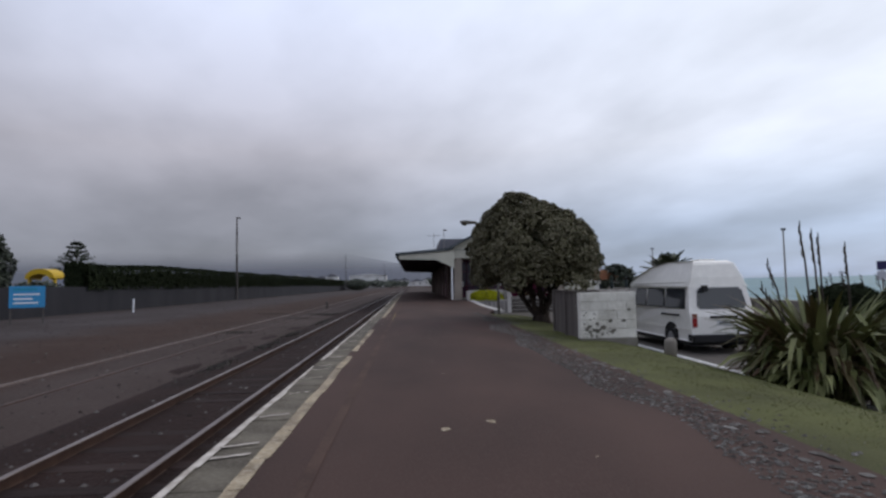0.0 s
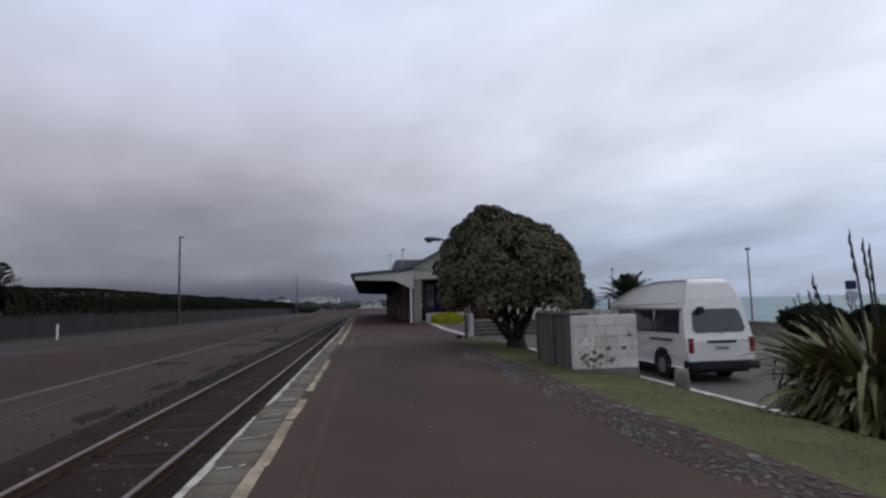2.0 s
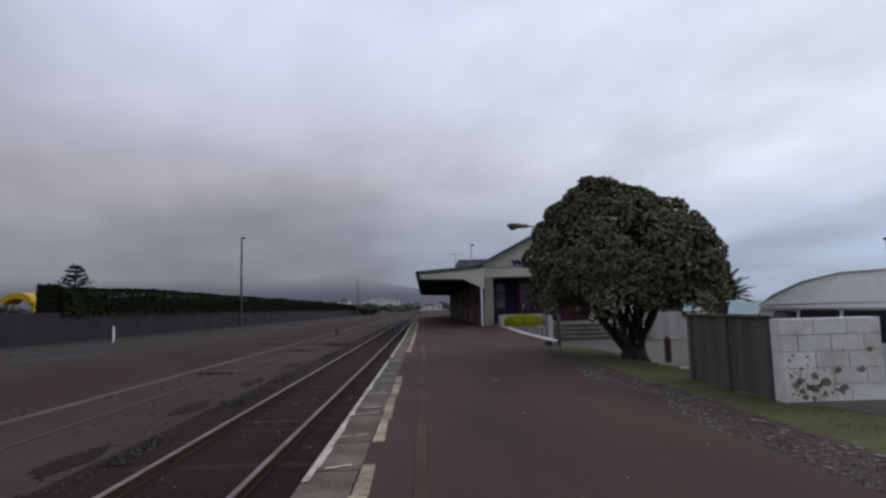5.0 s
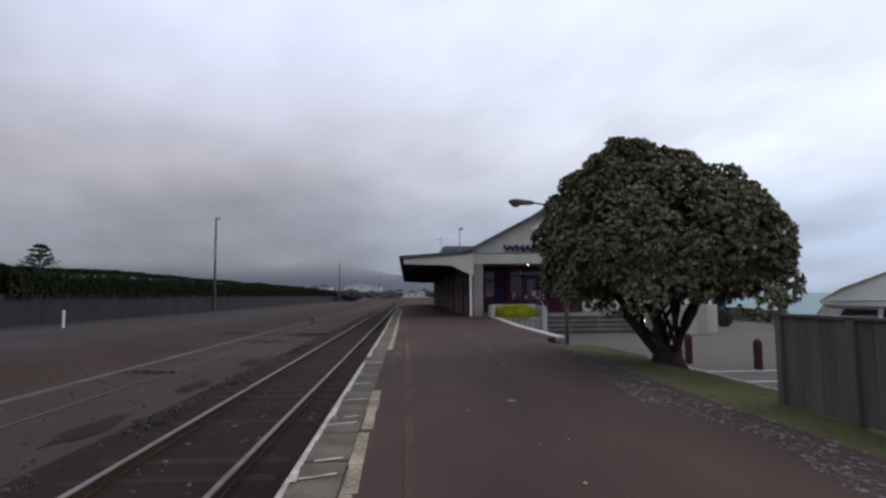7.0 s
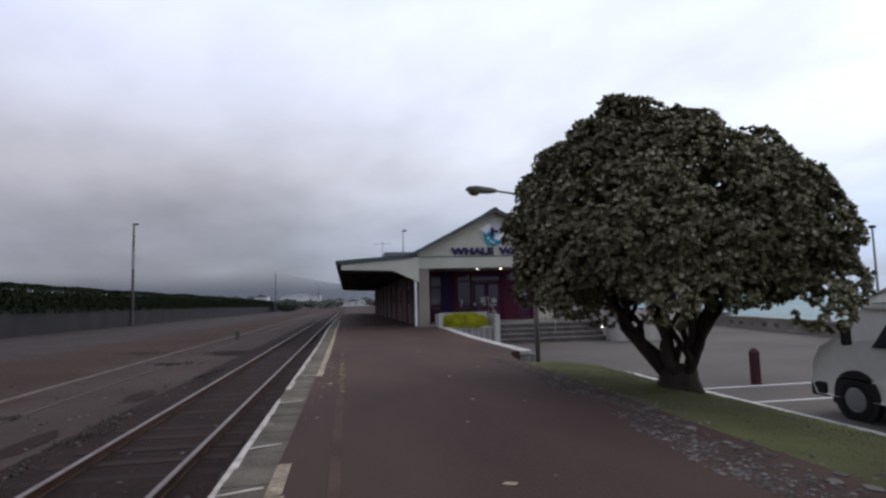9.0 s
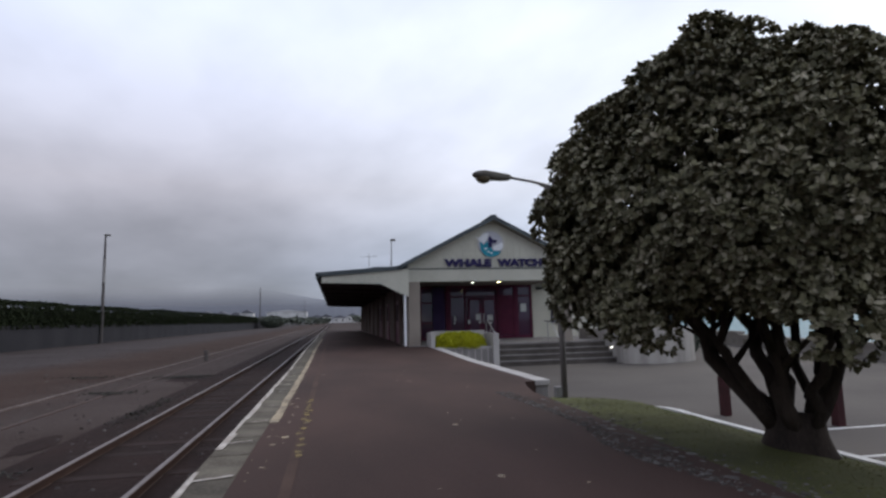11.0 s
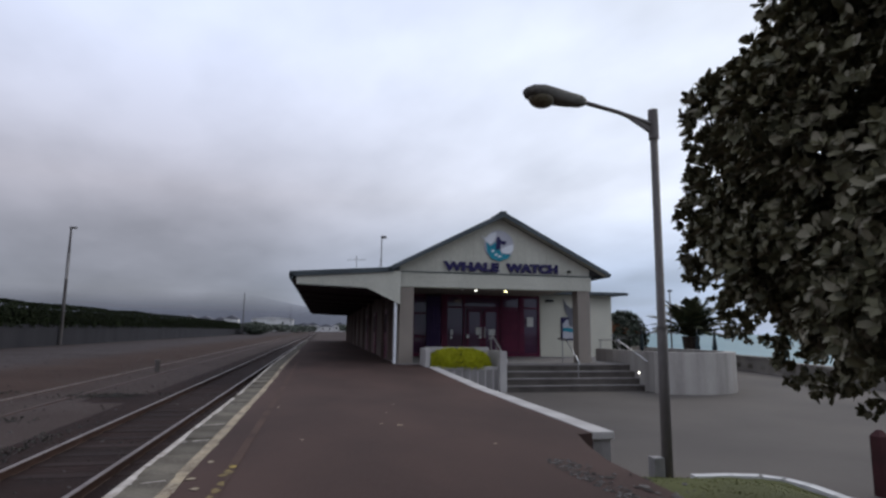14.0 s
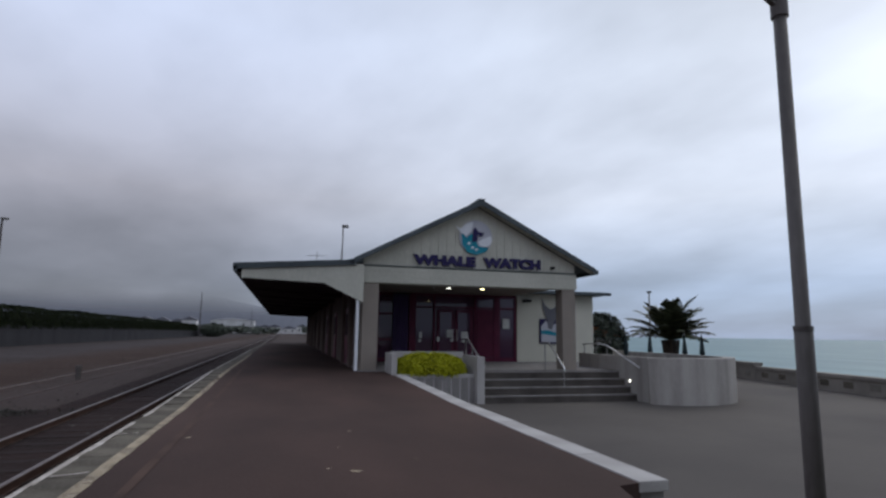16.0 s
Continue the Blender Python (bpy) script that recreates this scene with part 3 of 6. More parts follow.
V, Fc = [], []
for k in range(15000):
    y = -2 + 25.5 * rng.random()
    edge = 2.05 + 0.35 * noise.noise(Vector((0, y * 0.5, 1))) + (0.35 if y > 17 else 0)
    x = edge + abs(rng.normal()) * 0.36
    if x > 3.35:
        continue
    z = (0.0 if x < 2.6 else bank_z(x, y)) + 0.002
    s = 0.006 + 0.026 * rng.random() ** 3
    i = len(V)
    a = rng.random() * 6.28
    for q in range(4):
        t = a + q * 1.571
        V.append((x + s * math.cos(t) * (0.7 + 0.6 * rng.random()), y + s * math.sin(t) * (0.7 + 0.6 * rng.random()), z))
    V.append((x, y, z + s * (0.2 + 0.35 * rng.random())))
    Fc += [(i, i + 1, i + 4), (i + 1, i + 2, i + 4), (i + 2, i + 3, i + 4), (i + 3, i, i + 4)]
tagged(quads("loose_stones", V, Fc, M_STONE), "loose grey stones and crumbled asphalt along the margin", "stones", kind="stuff")
V, Fc = [], []
for k in range(300):
    y = -1 + 24.6 * rng.random()
    x = 2.45 + 0.3 * rng.random() + (0.15 if y > 17 else 0)
    s = 0.02 + 0.035 * rng.random() ** 1.5
    n = 7
    i = len(V)
    for q in range(n):
        t = q * 6.283 / n
        V.append((x + s * math.cos(t) * (0.6 + 0.7 * rng.random()), y + 1.4 * s * math.sin(t) * (0.6 + 0.7 * rng.random()), 0.004))
    V.append((x, y, 0.006 + 0.007 * rng.random()))
    for q in range(n):
        Fc.append((i + q, i + (q + 1) % n, i + n))
tagged(quads("broken_edge_stones", V, Fc, M_STONE), "flat pale stones bedded in the broken asphalt edge", "stones", kind="stuff")

kerb = thing("kerb", (6.2, 10, CAR), "white painted concrete kerb round the grass bank", "kerb", kind="structure")
for k in range(39):
    y = -14 + k * 0.97
    part("kerb_stone", boxbm(6.12, 6.26, y, y + 0.966, CAR - 0.05, CAR + 0.12, bevel=0.012), M_WHITE, kerb)
corner = [(6.26, 23.83), (6.30, 24.3), (6.22, 24.66), (6.0, 24.9), (5.6, 25.02), (5.05, 25.06)]
for (xa, ya), (xb, yb) in zip(corner, corner[1:]):
    d = Vector((xb - xa, yb - ya, 0)).normalized()
    nn = Vector((-d.y, d.x, 0)) * 0.14
    part("kerb_stone", prism(bmesh.new(), [(xa, ya), (xb, yb), (xb + nn.x, yb + nn.y), (xa + nn.x, ya + nn.y)], "z", CAR - 0.05, CAR + 0.12), M_WHITE, kerb)
# parking bay lines
bm = bmesh.new()
for y in (20.6, 22.3):
    box(bm, 6.6, 11.2, y, y + 0.09, CAR, CAR + 0.004)
box(bm, 6.58, 6.66, -2, 20.0, CAR, CAR + 0.004)
tagged(finish("bay_lines", bm, M_WHITE), "white painted parking bay lines", "road marking", kind="structure")

# sea wall: posts and panels along the shore
seawall = thing("sea_wall", (21, 37, CAR), "low weathered concrete sea wall with recesses drawn as dark panels", "wall", kind="structure")
dirv = Vector((0.236, 1, 0)).normalized()
nrm = Vector((1, -0.236, 0)).normalized()


def slanted(bm, y0, y1, t0, t1, z0, z1):
    """A block along the sea wall line, from y0 to y1, between offsets t0 and t1."""
    pts = []
    for y, t in ((y0, t0), (y1, t0), (y1, t1), (y0, t1)):
        p = Vector((shore(y), y, 0)) + nrm * t
        pts.append((p.x, p.y))
    return prism(bm, pts, "z", z0, z1)


for k in range(22):
    y = -16 + k * 4.0
    top = -0.05 if y < 42 else 0.12
    bm = bmesh.new()
    slanted(bm, y, y + 3.97, 0, 0.35, CAR - 0.1, top - 0.12)
    slanted(bm, y, y + 3.97, -0.06, 0.41, top - 0.12, top)
    sec = part("wall_section", bm, M_SEAWALL, seawall)
    # recesses are flat panels on the face, their shade put into the colour
    for q in range(3):
        bm = bmesh.new()
        slanted(bm, y + 0.35 + q * 1.3, y + 0.85 + q * 1.3, -0.012, 0.0, CAR + 0.18, CAR + 0.42)
        part("recess_panel", bm, M_CONC if q else M_BLOCKBARE, sec)

# ---- railway ----
track = thing("railway_track", (-2.88, 20, -0.45), "single railway track with rusty rails and old sleepers", "railway track", kind="structure")
bm = bmesh.new()
prism(bm, [(-4.9, -0.50), (-4.3, -0.44), (-3.7, -0.43), (-2.0, -0.43), (-1.5, -0.44), (-1.5, -0.55), (-4.9, -0.55)], "y", -40, 330)
part("ballast", bm, M_BALLAST, track)
for x in (-3.45, -2.31):
    bm = bmesh.new()
    prism(bm, [(x - 0.06, -0.45), (x + 0.06, -0.45), (x + 0.012, -0.425), (x + 0.012, -0.36), (x + 0.033, -0.35), (x + 0.033, -0.328), (x - 0.033, -0.328), (x - 0.033, -0.35), (x - 0.012, -0.36), (x - 0.012, -0.425)], "y", -40, 330)
    rail = part("rail", bm, M_RAIL, track)
    bm = bmesh.new()
    prism(bm, [(x - 0.030, -0.327), (x + 0.030, -0.327), (x + 0.024, -0.32), (x - 0.024, -0.32)], "y", -40, 330)
    part("rail_head", bm, M_RAILTOP, rail, "shiny worn rail head")
siding = thing("siding_track", (-6.5, 20, -0.45), "disused siding rails half buried in gravel", "railway track", kind="structure")
for x, z in ((-7.1, -0.375), (-5.95, -0.412)):
    bm = bmesh.new()
    prism(bm, [(x - 0.05, -0.5), (x + 0.05, -0.5), (x + 0.03, z), (x - 0.03, z)], "y", -40, 130)
    part("rail", bm, M_RAIL if z < -0.4 else material("siding_rail", (0.16, 0.13, 0.12), 0.6, (0.10, 0.075, 0.065), 3, 40, metal=0.3, bump=0.1), siding)
bm = bmesh.new()
for cx, cy, sx, sy in ((-5.2, 34, 1.3, 0.9), (-4.9, 33.2, 0.8, 0.5), (-4.75, 19.5, 0.25, 0.8), (-4.8, 16.0, 0.22, 0.9), (-4.72, 12.4, 0.2, 0.7), (-4.7, 23.5, 0.25, 0.8)):
    n = 14
    bm.faces.new([bm.verts.new((cx + sx * math.cos(6.28 * i / n) * r0.uniform(0.7, 1.2), cy + sy * math.sin(6.28 * i / n) * r0.uniform(0.7, 1.2), float(np.interp(cx, [-9, -6.5, -4.9, -4.3], [-0.36, -0.42, -0.443, -0.44])) + 0.004)) for i in range(n)])
tagged(finish("oil_stains", bm, M_BALLAST), "dark oily patches on the gravel yard", "stain", kind="structure")
V, Fc = [], []
for k in range(7000):
    x, y = -1.6 - 16 * rng.random() ** 1.6, 1 + 60 * rng.random() ** 1.7
    if -3.55 < x < -3.35 or -2.41 < x < -2.2:
        continue
    z = float(np.interp(x, [-22, -14, -9, -6.5, -4.9, -4.3, -1.5], [-0.24, -0.26, -0.38, -0.42, -0.445, -0.438, -0.43])) + 0.002
    s = 0.012 + 0.035 * rng.random() ** 2
    i = len(V)
    a = rng.random() * 6.28
    for q in range(4):
        t = a + q * 1.571
        V.append((x + s * math.cos(t) * (0.7 + 0.6 * rng.random()), y + s * math.sin(t) * (0.7 + 0.6 * rng.random()), z))
    V.append((x, y, z + s * (0.4 + 0.5 * rng.random())))
    Fc += [(i, i + 1, i + 4), (i + 1, i + 2, i + 4), (i + 2, i + 3, i + 4), (i + 3, i, i + 4)]
tagged(quads("yard_stones", V, Fc, leafy("yard_stone", (0.030, 0.024, 0.021), (0.050, 0.043, 0.040), (0.12, 0.11, 0.105), 0.95, spec=0.1)), "scattered ballast stones in the railway yard", "stones", kind="stuff")

# ---- station building ----
station = thing("station_building", (6.5, 48, PORCH), "cream gabled station building with dark green roof, porch and platform canopy", "building")
part("porch_floor", boxbm(2.7, 14.2, 38.3, 44.1, CAR - 0.1, PORCH), M_CONC2, station)
PY = 38.5
for x in (2.78, 9.66):
    part("pillar", boxbm(x, x + 0.5, PY, PY + 0.5, PORCH - 0.15, 2.87, bevel=0.01), M_TAUPE, station)
lint = part("lintel", boxbm(2.74, 10.2, PY - 0.03, PY + 0.45, 2.87, 3.40), M_CREAM, station)
for k in range(3):
    part("board", boxbm(2.74, 10.2, PY - 0.045, PY - 0.03, 2.89 + k * 0.17, 3.05 + k * 0.17, bevel=0.004), M_CREAM, lint)
part("string_course", boxbm(2.72, 10.22, PY - 0.075, PY, 3.41, 3.445), M_ROOF, station)
APEX, EAVE, MIDX, HALF = 5.76, 3.60, 6.6, 4.18
bm = bmesh.new()
prism(bm, [(2.77, 3.40), (10.16, 3.40), (10.16, 3.72), (MIDX, APEX - 0.2), (2.77, 3.72)], "y", PY + 0.01, PY + 0.25)
gable = part("gable", bm, M_CREAM, station, "cream vertical-batten gable")
for k in range(25):
    x = 2.9 + k * 0.29
    top = APEX - 0.27 - abs(x - MIDX) * 0.52
    if top - 3.46 > 0.08:
        part("batten", boxbm(x, x + 0.035, PY - 0.008, PY + 0.01, 3.45, top), M_CREAM, gable)
SL = (APEX - EAVE) / HALF
for s in (-1, 1):
    bm = bmesh.new()
    prism(bm, [(MIDX, APEX), (MIDX + s * HALF, EAVE), (MIDX + s * HALF, EAVE - 0.16), (MIDX, APEX - 0.20)], "y", PY - 0.38, PY - 0.33)
    part("bargeboard", bm, M_ROOF, station)
    bm = bmesh.new()
    prism(bm, [(MIDX, APEX - 0.02), (MIDX + s * HALF, EAVE - 0.02), (MIDX + s * HALF, EAVE - 0.07), (MIDX, APEX - 0.07)], "y", PY - 0.33, 82)
    roof = part("roof", bm, M_ROOF, station, "dark grey-green ribbed steel roof slope")
    bm = bmesh.new()
    for k in range(108):
        y = PY - 0.3 + k * 0.4
        prism(bm, [(MIDX + s * 0.1, APEX - 0.07), (MIDX + s * HALF, EAVE - 0.015), (MIDX + s * HALF, EAVE - 0.03), (MIDX + s * 0.1, APEX - 0.09)], "y", y, y + 0.05)
    part("roof_rib", bm, M_ROOF, roof)
    bm = bmesh.new()
    prism(bm, [(MIDX + s * (HALF - 0.02), EAVE - 0.19), (MIDX + s * (HALF + 0.1), EAVE - 0.19), (MIDX + s * (HALF + 0.12), EAVE - 0.04), (MIDX + s * (HALF - 0.02), EAVE - 0.04)], "y", PY - 0.36, 82)
    part("gutter", bm, M_ROOF, station)
    bm = bmesh.new()
    prism(bm, [(MIDX, APEX - 0.16), (MIDX + s * HALF, EAVE - 0.14), (MIDX + s * HALF, EAVE - 0.15), (MIDX, APEX - 0.17)], "y", PY - 0.33, PY + 0.01)
    part("soffit", bm, M_CREAM, station)
part("ridge_cap", boxbm(MIDX - 0.12, MIDX + 0.12, PY - 0.36, 82, APEX - 0.02, APEX + 0.02), M_ROOF, station)
# porch ceiling and the walls of the building behind
part("porch_ceiling", boxbm(2.76, 10.0, PY + 0.45, 44.05, 2.98, 3.05), M_TAUPE, station)
part("side_wall", boxbm(2.76, 2.95, PY + 0.5, 82, PORCH - 0.3, 3.35), M_WALLSHADE, station, "brown rendered platform wall, darkened for canopy shade")
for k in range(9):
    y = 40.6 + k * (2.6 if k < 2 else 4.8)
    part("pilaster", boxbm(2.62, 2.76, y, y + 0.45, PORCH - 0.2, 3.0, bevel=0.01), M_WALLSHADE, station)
for k, y in enumerate((42.0, 47.2, 52.4)):
    d = part("platform_door", boxbm(2.7205, 2.765, y, y + 1.1, PORCH, 2.2, bevel=0.006), M_MAROON, station)
    part("door_pane", boxbm(2.715, 2.722, y + 0.15, y + 0.95, 1.2, 2.0), M_SOFFIT, d)
part("east_wall", boxbm(9.9, 10.02, 44.3, 82, PORCH, 3.4), M_CREAM2, station)
part("rear_wall", boxbm(2.95, 9.9, 81.8, 82, PORCH, 3.4), M_CREAM2, station)

# entrance glazing
GY = 44.0
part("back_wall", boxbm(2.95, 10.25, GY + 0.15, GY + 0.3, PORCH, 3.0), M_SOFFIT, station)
for x0, x1 in ((3.0, 3.1), (4.05, 4.15), (5.42, 5.72), (6.45, 6.55), (8.26, 8.36), (9.16, 9.44), (10.1, 10.2)):
    part("frame_post", boxbm(x0, x1, GY - 0.06, GY + 0.1, PORCH, 2.97, bevel=0.006), M_MAROON, station)
for k in range(5):
    x = 4.75 + k * 0.13
    part("purple_slat", boxbm(x, x + 0.10, GY - 0.10, GY - 0.02, PORCH, 2.9, bevel=0.01), M_PURPLE, station)
for x0, x1, rails in ((3.1, 4.05, (0.9, 2.05)), (4.15, 4.72, (1.0, 2.05)), (5.72, 6.45, (2.36,)), (6.55, 8.26, (2.36,)), (8.36, 9.16, (2.36,)), (9.44, 10.1, (2.36,))):
    w = part("glazing", boxbm(x0, x1, GY, GY + 0.03, PORCH + 0.05, 2.9), M_DOORGLASS, station, "dark reflecting glass")
    for z in rails:
        part("transom", boxbm(x0, x1, GY - 0.04, GY + 0.05, z, z + 0.09), M_MAROON, w)
    part("bottom_rail", boxbm(x0, x1, GY - 0.04, GY + 0.05, PORCH, PORCH + 0.16), M_MAROON, w)
    part("top_rail", boxbm(x0, x1, GY - 0.04, GY + 0.05, 2.86, 2.97), M_MAROON, w)
for x0, x1 in ((6.62, 7.38), (7.42, 8.2)):
    d = part("entrance_door", boxbm(x0, x1, GY - 0.06, GY - 0.012, PORCH + 0.02, 2.33, bevel=0.005), M_MAROON, station, "maroon glazed entrance door")
    part("door_pane", boxbm(x0 + 0.12, x1 - 0.12, GY - 0.07, GY - 0.06, PORCH + 0.35, 2.2), M_DOORGLASS, d)
    part("pull_handle", boxbm(x1 - 0.09 if x0 < 7 else x0 + 0.05, x1 - 0.06 if x0 < 7 else x0 + 0.08, GY - 0.12, GY - 0.06, 1.0, 1.5), M_BRIGHTRAIL, d)
part("maroon_panel", boxbm(8.38, 9.14, GY - 0.05, GY - 0.005, PORCH + 0.2, 2.34, bevel=0.005), M_MAROON, station)
for x0, x1, z0, z1 in ((7.05, 7.32, 1.15, 1.48), (7.2, 7.34, 0.98, 1.1), (6.62, 6.74, 0.98, 1.16), (7.68, 7.98, 1.12, 1.4), (7.7, 7.95, 0.95, 1.04), (5.86, 5.98, 1.12, 1.38), (5.84, 5.94, 0.96, 1.06), (9.55, 9.86, 1.55, 1.98), (3.5, 3.85, 0.95, 1.35)):
    part("notice", boxbm(x0, x1, GY - 0.082, GY - 0.074, z0, z1), M_PAPER, station, "white paper notice on the glass")
# cream wall with mural, and the east wing
part("wing_wall", boxbm(10.25, 13.95, GY, GY + 0.2, PORCH - 0.6, 3.1), M_CREAM2, station)
part("wing_side_wall", boxbm(13.75, 13.95, GY + 0.2, 56, PORCH - 0.9, 3.1), M_CREAM2, station)
part("wing_roof", boxbm(9.95, 14.5, GY - 0.5, 56, 3.1, 3.24, bevel=0.02), M_ROOF, station)
part("wing_gutter", boxbm(10.15, 14.55, GY - 0.62, GY - 0.5, 3.08, 3.22, bevel=0.02), M_ROOF, station)
part("flood_lamp", boxbm(10.5, 10.85, GY - 0.25, GY - 0.02, 2.72, 2.84, bevel=0.02), M_BLACK, station)

# platform canopy on the west side
canopy = part("canopy", prism(bmesh.new(), [(-1.04, 3.27), (2.72, 3.53), (2.72, 3.48), (-1.04, 3.22)], "y", PY - 0.3, 82), M_ROOF, station, "lean-to platform canopy with dark underside")
for e in ((PY - 0.36, PY - 0.3),):
    bm = bmesh.new()
    prism(bm, [(-1.10, 3.29), (2.5, 3.55), (2.5, 3.38), (-1.10, 3.11)], "y", *e)
    part("fascia", bm, M_ROOF, canopy)
bm = bmesh.new()
prism(bm, [(-1.09, 3.05), (-0.98, 3.02), (-0.98, 3.20), (-1.12, 3.22)], "y", PY - 0.36, 82)
part("gutter", bm, M_ROOF, canopy)
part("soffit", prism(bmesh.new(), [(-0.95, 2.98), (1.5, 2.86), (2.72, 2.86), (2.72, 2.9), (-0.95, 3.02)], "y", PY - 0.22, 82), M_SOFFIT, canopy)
# scalloped boarding at the end of the canopy
low = lambda x: float(np.interp(x, [-0.86, 1.55, 2.76], [2.87, 2.79, 2.22]))
topl = lambda x: 3.11 + (x + 1.10) / 3.60 * 0.27
for k in range(37):
    x0 = -0.86 + k * 0.0978
    x1 = x0 + 0.095
    xm = (x0 + x1) / 2
    bm = bmesh.new()
    prism(bm, [(x0, topl(x0) + 0.02), (x1, topl(x1) + 0.02), (x1, low(x1) + 0.015), (xm, low(xm) - 0.025), (x0, low(x0) + 0.015)], "y", PY - 0.29, PY - 0.265)
    part("valance_board", bm, M_CREAM, canopy)
for k in range(9):
    y = PY + 1 + k * 4.6
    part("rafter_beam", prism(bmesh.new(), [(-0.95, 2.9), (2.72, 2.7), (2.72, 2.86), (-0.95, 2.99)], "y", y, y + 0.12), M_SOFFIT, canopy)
part("downpipe", tube(bmesh.new(), [(2.60, PY - 0.2, PORCH), (2.60, PY - 0.2, 2.3)], 0.055, 12), M_SIGNWHITE, station, "white downpipe")
for i, (x, y) in enumerate(((5.98, 39.9), (7.22, 39.9))):
    l = part("downlight", tube(bmesh.new(), [(x, y, 2.90), (x, y, 2.985)], 0.085, 16), M_STEEL, station)
    part("lens", tube(bmesh.new(), [(x, y, 2.885), (x, y, 2.899)], 0.075, 16), M_LIT if i else M_SMALLLIT, l, "lit warm lamp")
part("sensor", tube(bmesh.new(), [(5.6, 40.6, 2.93), (5.6, 40.6, 2.985)], 0.03, 10), M_PAPER, station)
part("gable_lamp", boxbm(9.22, 9.34, PY - 0.16, PY - 0.0, 3.55, 3.64, bevel=0.02), M_BLACK, station)

# lettering and roundel on the gable
sign = thing("gable_sign", (6.4, PY - 0.02, 3.5), "raised navy capital letters on the cream gable", "sign")
for word, x0, x1 in (("WHALE", 4.36, 6.50), ("WATCH", 6.76, 8.84)):
    cu = bpy.data.curves.new("letters", "FONT")
    cu.body, cu.size, cu.extrude, cu.offset = word, 0.42, 0.03, 0.028
    tmp = new("letters_source", cu)
    bpy.context.view_layer.update()
    me = bpy.data.meshes.new_from_object(tmp.evaluated_get(bpy.context.evaluated_depsgraph_get()))
    bpy.data.objects.remove(tmp)
    xs_ = [v.co.x for v in me.vertices]
    sc = (x1 - x0) / (max(xs_) - min(xs_))
    me.transform(Matrix.Translation((x0, PY - 0.05, 3.535)) @ Matrix.Diagonal((sc, 1, 1, 1)) @ Matrix.Rotation(math.pi / 2, 4, "X") @ Matrix.Translation((-min(xs_), 0, 0)))
    me.transform(Matrix.Translation(-BASE[sign]))
    me.materials.clear()
    me.materials.append(M_NAVY)
    ob = new("word", me)
    ob.parent = sign
roundel = thing("gable_roundel", (6.36, PY - 0.05, 4.42), "round teal and white shaped board fixed to the gable", "sign")


def disc(name, cx, cz, rx, rz, y0, y1, mat, parent, n=32, cut=None):
    pts = [(cx + rx * math.cos(2 * math.pi * i / n), cz + rz * math.sin(2 * math.pi * i / n)) for i in range(n)]
    if cut:
        pts = [p for p in pts if cut(*p)]
    return part(name, prism(bmesh.new(), pts, "y", y0, y1), mat, parent)


RX, RZ = 6.50, 4.52
disc("disc", RX, RZ, 0.58, 0.58, PY - 0.04, PY - 0.008, M_SIGNGREY, roundel)
part("wave", prism(bmesh.new(), [(RX - 0.50, RZ + 0.16), (RX - 0.34, RZ - 0.04), (RX - 0.16, RZ + 0.12), (RX - 0.02, RZ - 0.06), (RX + 0.08, RZ - 0.30), (RX + 0.46, RZ - 0.34), (RX + 0.32, RZ - 0.50), (RX, RZ - 0.60), (RX - 0.30, RZ - 0.52), (RX - 0.48, RZ - 0.26)], "y", PY - 0.056, PY - 0.04), M_TEAL, roundel, "teal wave shape")
part("tail_shape", prism(bmesh.new(), [(RX - 0.72, RZ + 0.36), (RX - 0.55, RZ + 0.26), (RX - 0.36, RZ + 0.44), (RX - 0.10, RZ + 0.52), (RX - 0.16, RZ + 0.20), (RX - 0.34, RZ + 0.02), (RX - 0.52, RZ + 0.12)], "y", PY - 0.066, PY - 0.056), M_SIGNWHITE, roundel, "white tail shape")
part("white_shape", prism(bmesh.new(), [(RX + 0.06, RZ - 0.14), (RX + 0.30, RZ - 0.02), (RX + 0.54, RZ + 0.06), (RX + 0.56, RZ - 0.16), (RX + 0.40, RZ - 0.30), (RX + 0.14, RZ - 0.30)], "y", PY - 0.066, PY - 0.056), M_SIGNWHITE, roundel, "white rounded shape")
part("dark_shape", prism(bmesh.new(), [(RX - 0.14, RZ - 0.18), (RX + 0.04, RZ - 0.14), (RX + 0.06, RZ + 0.08), (RX + 0.20, RZ + 0.02), (RX + 0.30, RZ + 0.16), (RX + 0.08, RZ + 0.18), (RX - 0.02, RZ + 0.34), (RX - 0.11, RZ + 0.26)], "y", PY - 0.078, PY - 0.066), M_NAVY, roundel, "dark blue shape")
for ox, oz in ((-0.25, -0.22), (0.02, -0.42), (-0.12, -0.36)):
    part("foam", prism(bmesh.new(), [(RX + ox - 0.07, RZ + oz), (RX + ox, RZ + oz - 0.05), (RX + ox + 0.08, RZ + oz + 0.02), (RX + ox, RZ + oz + 0.05)], "y", PY - 0.062, PY - 0.056), M_SIGNWHITE, roundel)
mural = thing("wall_mural", (11.8, GY - 0.02, 1.9), "blue-grey painted tail shape above a framed picture", "mural")
part("panel", boxbm(11.30, 12.32, GY - 0.03, GY - 0.002, 0.92, 2.02, bevel=0.05), M_NAVY, mural, "dark blue rounded frame")
part("picture", prism(bmesh.new(), [(11.38, 1.0), (12.24, 1.0), (12.24, 1.9), (11.95, 1.75), (11.6, 1.92), (11.38, 1.7)], "y", GY - 0.038, GY - 0.03), M_SIGNGREY, mural, "pale blue-grey picture")
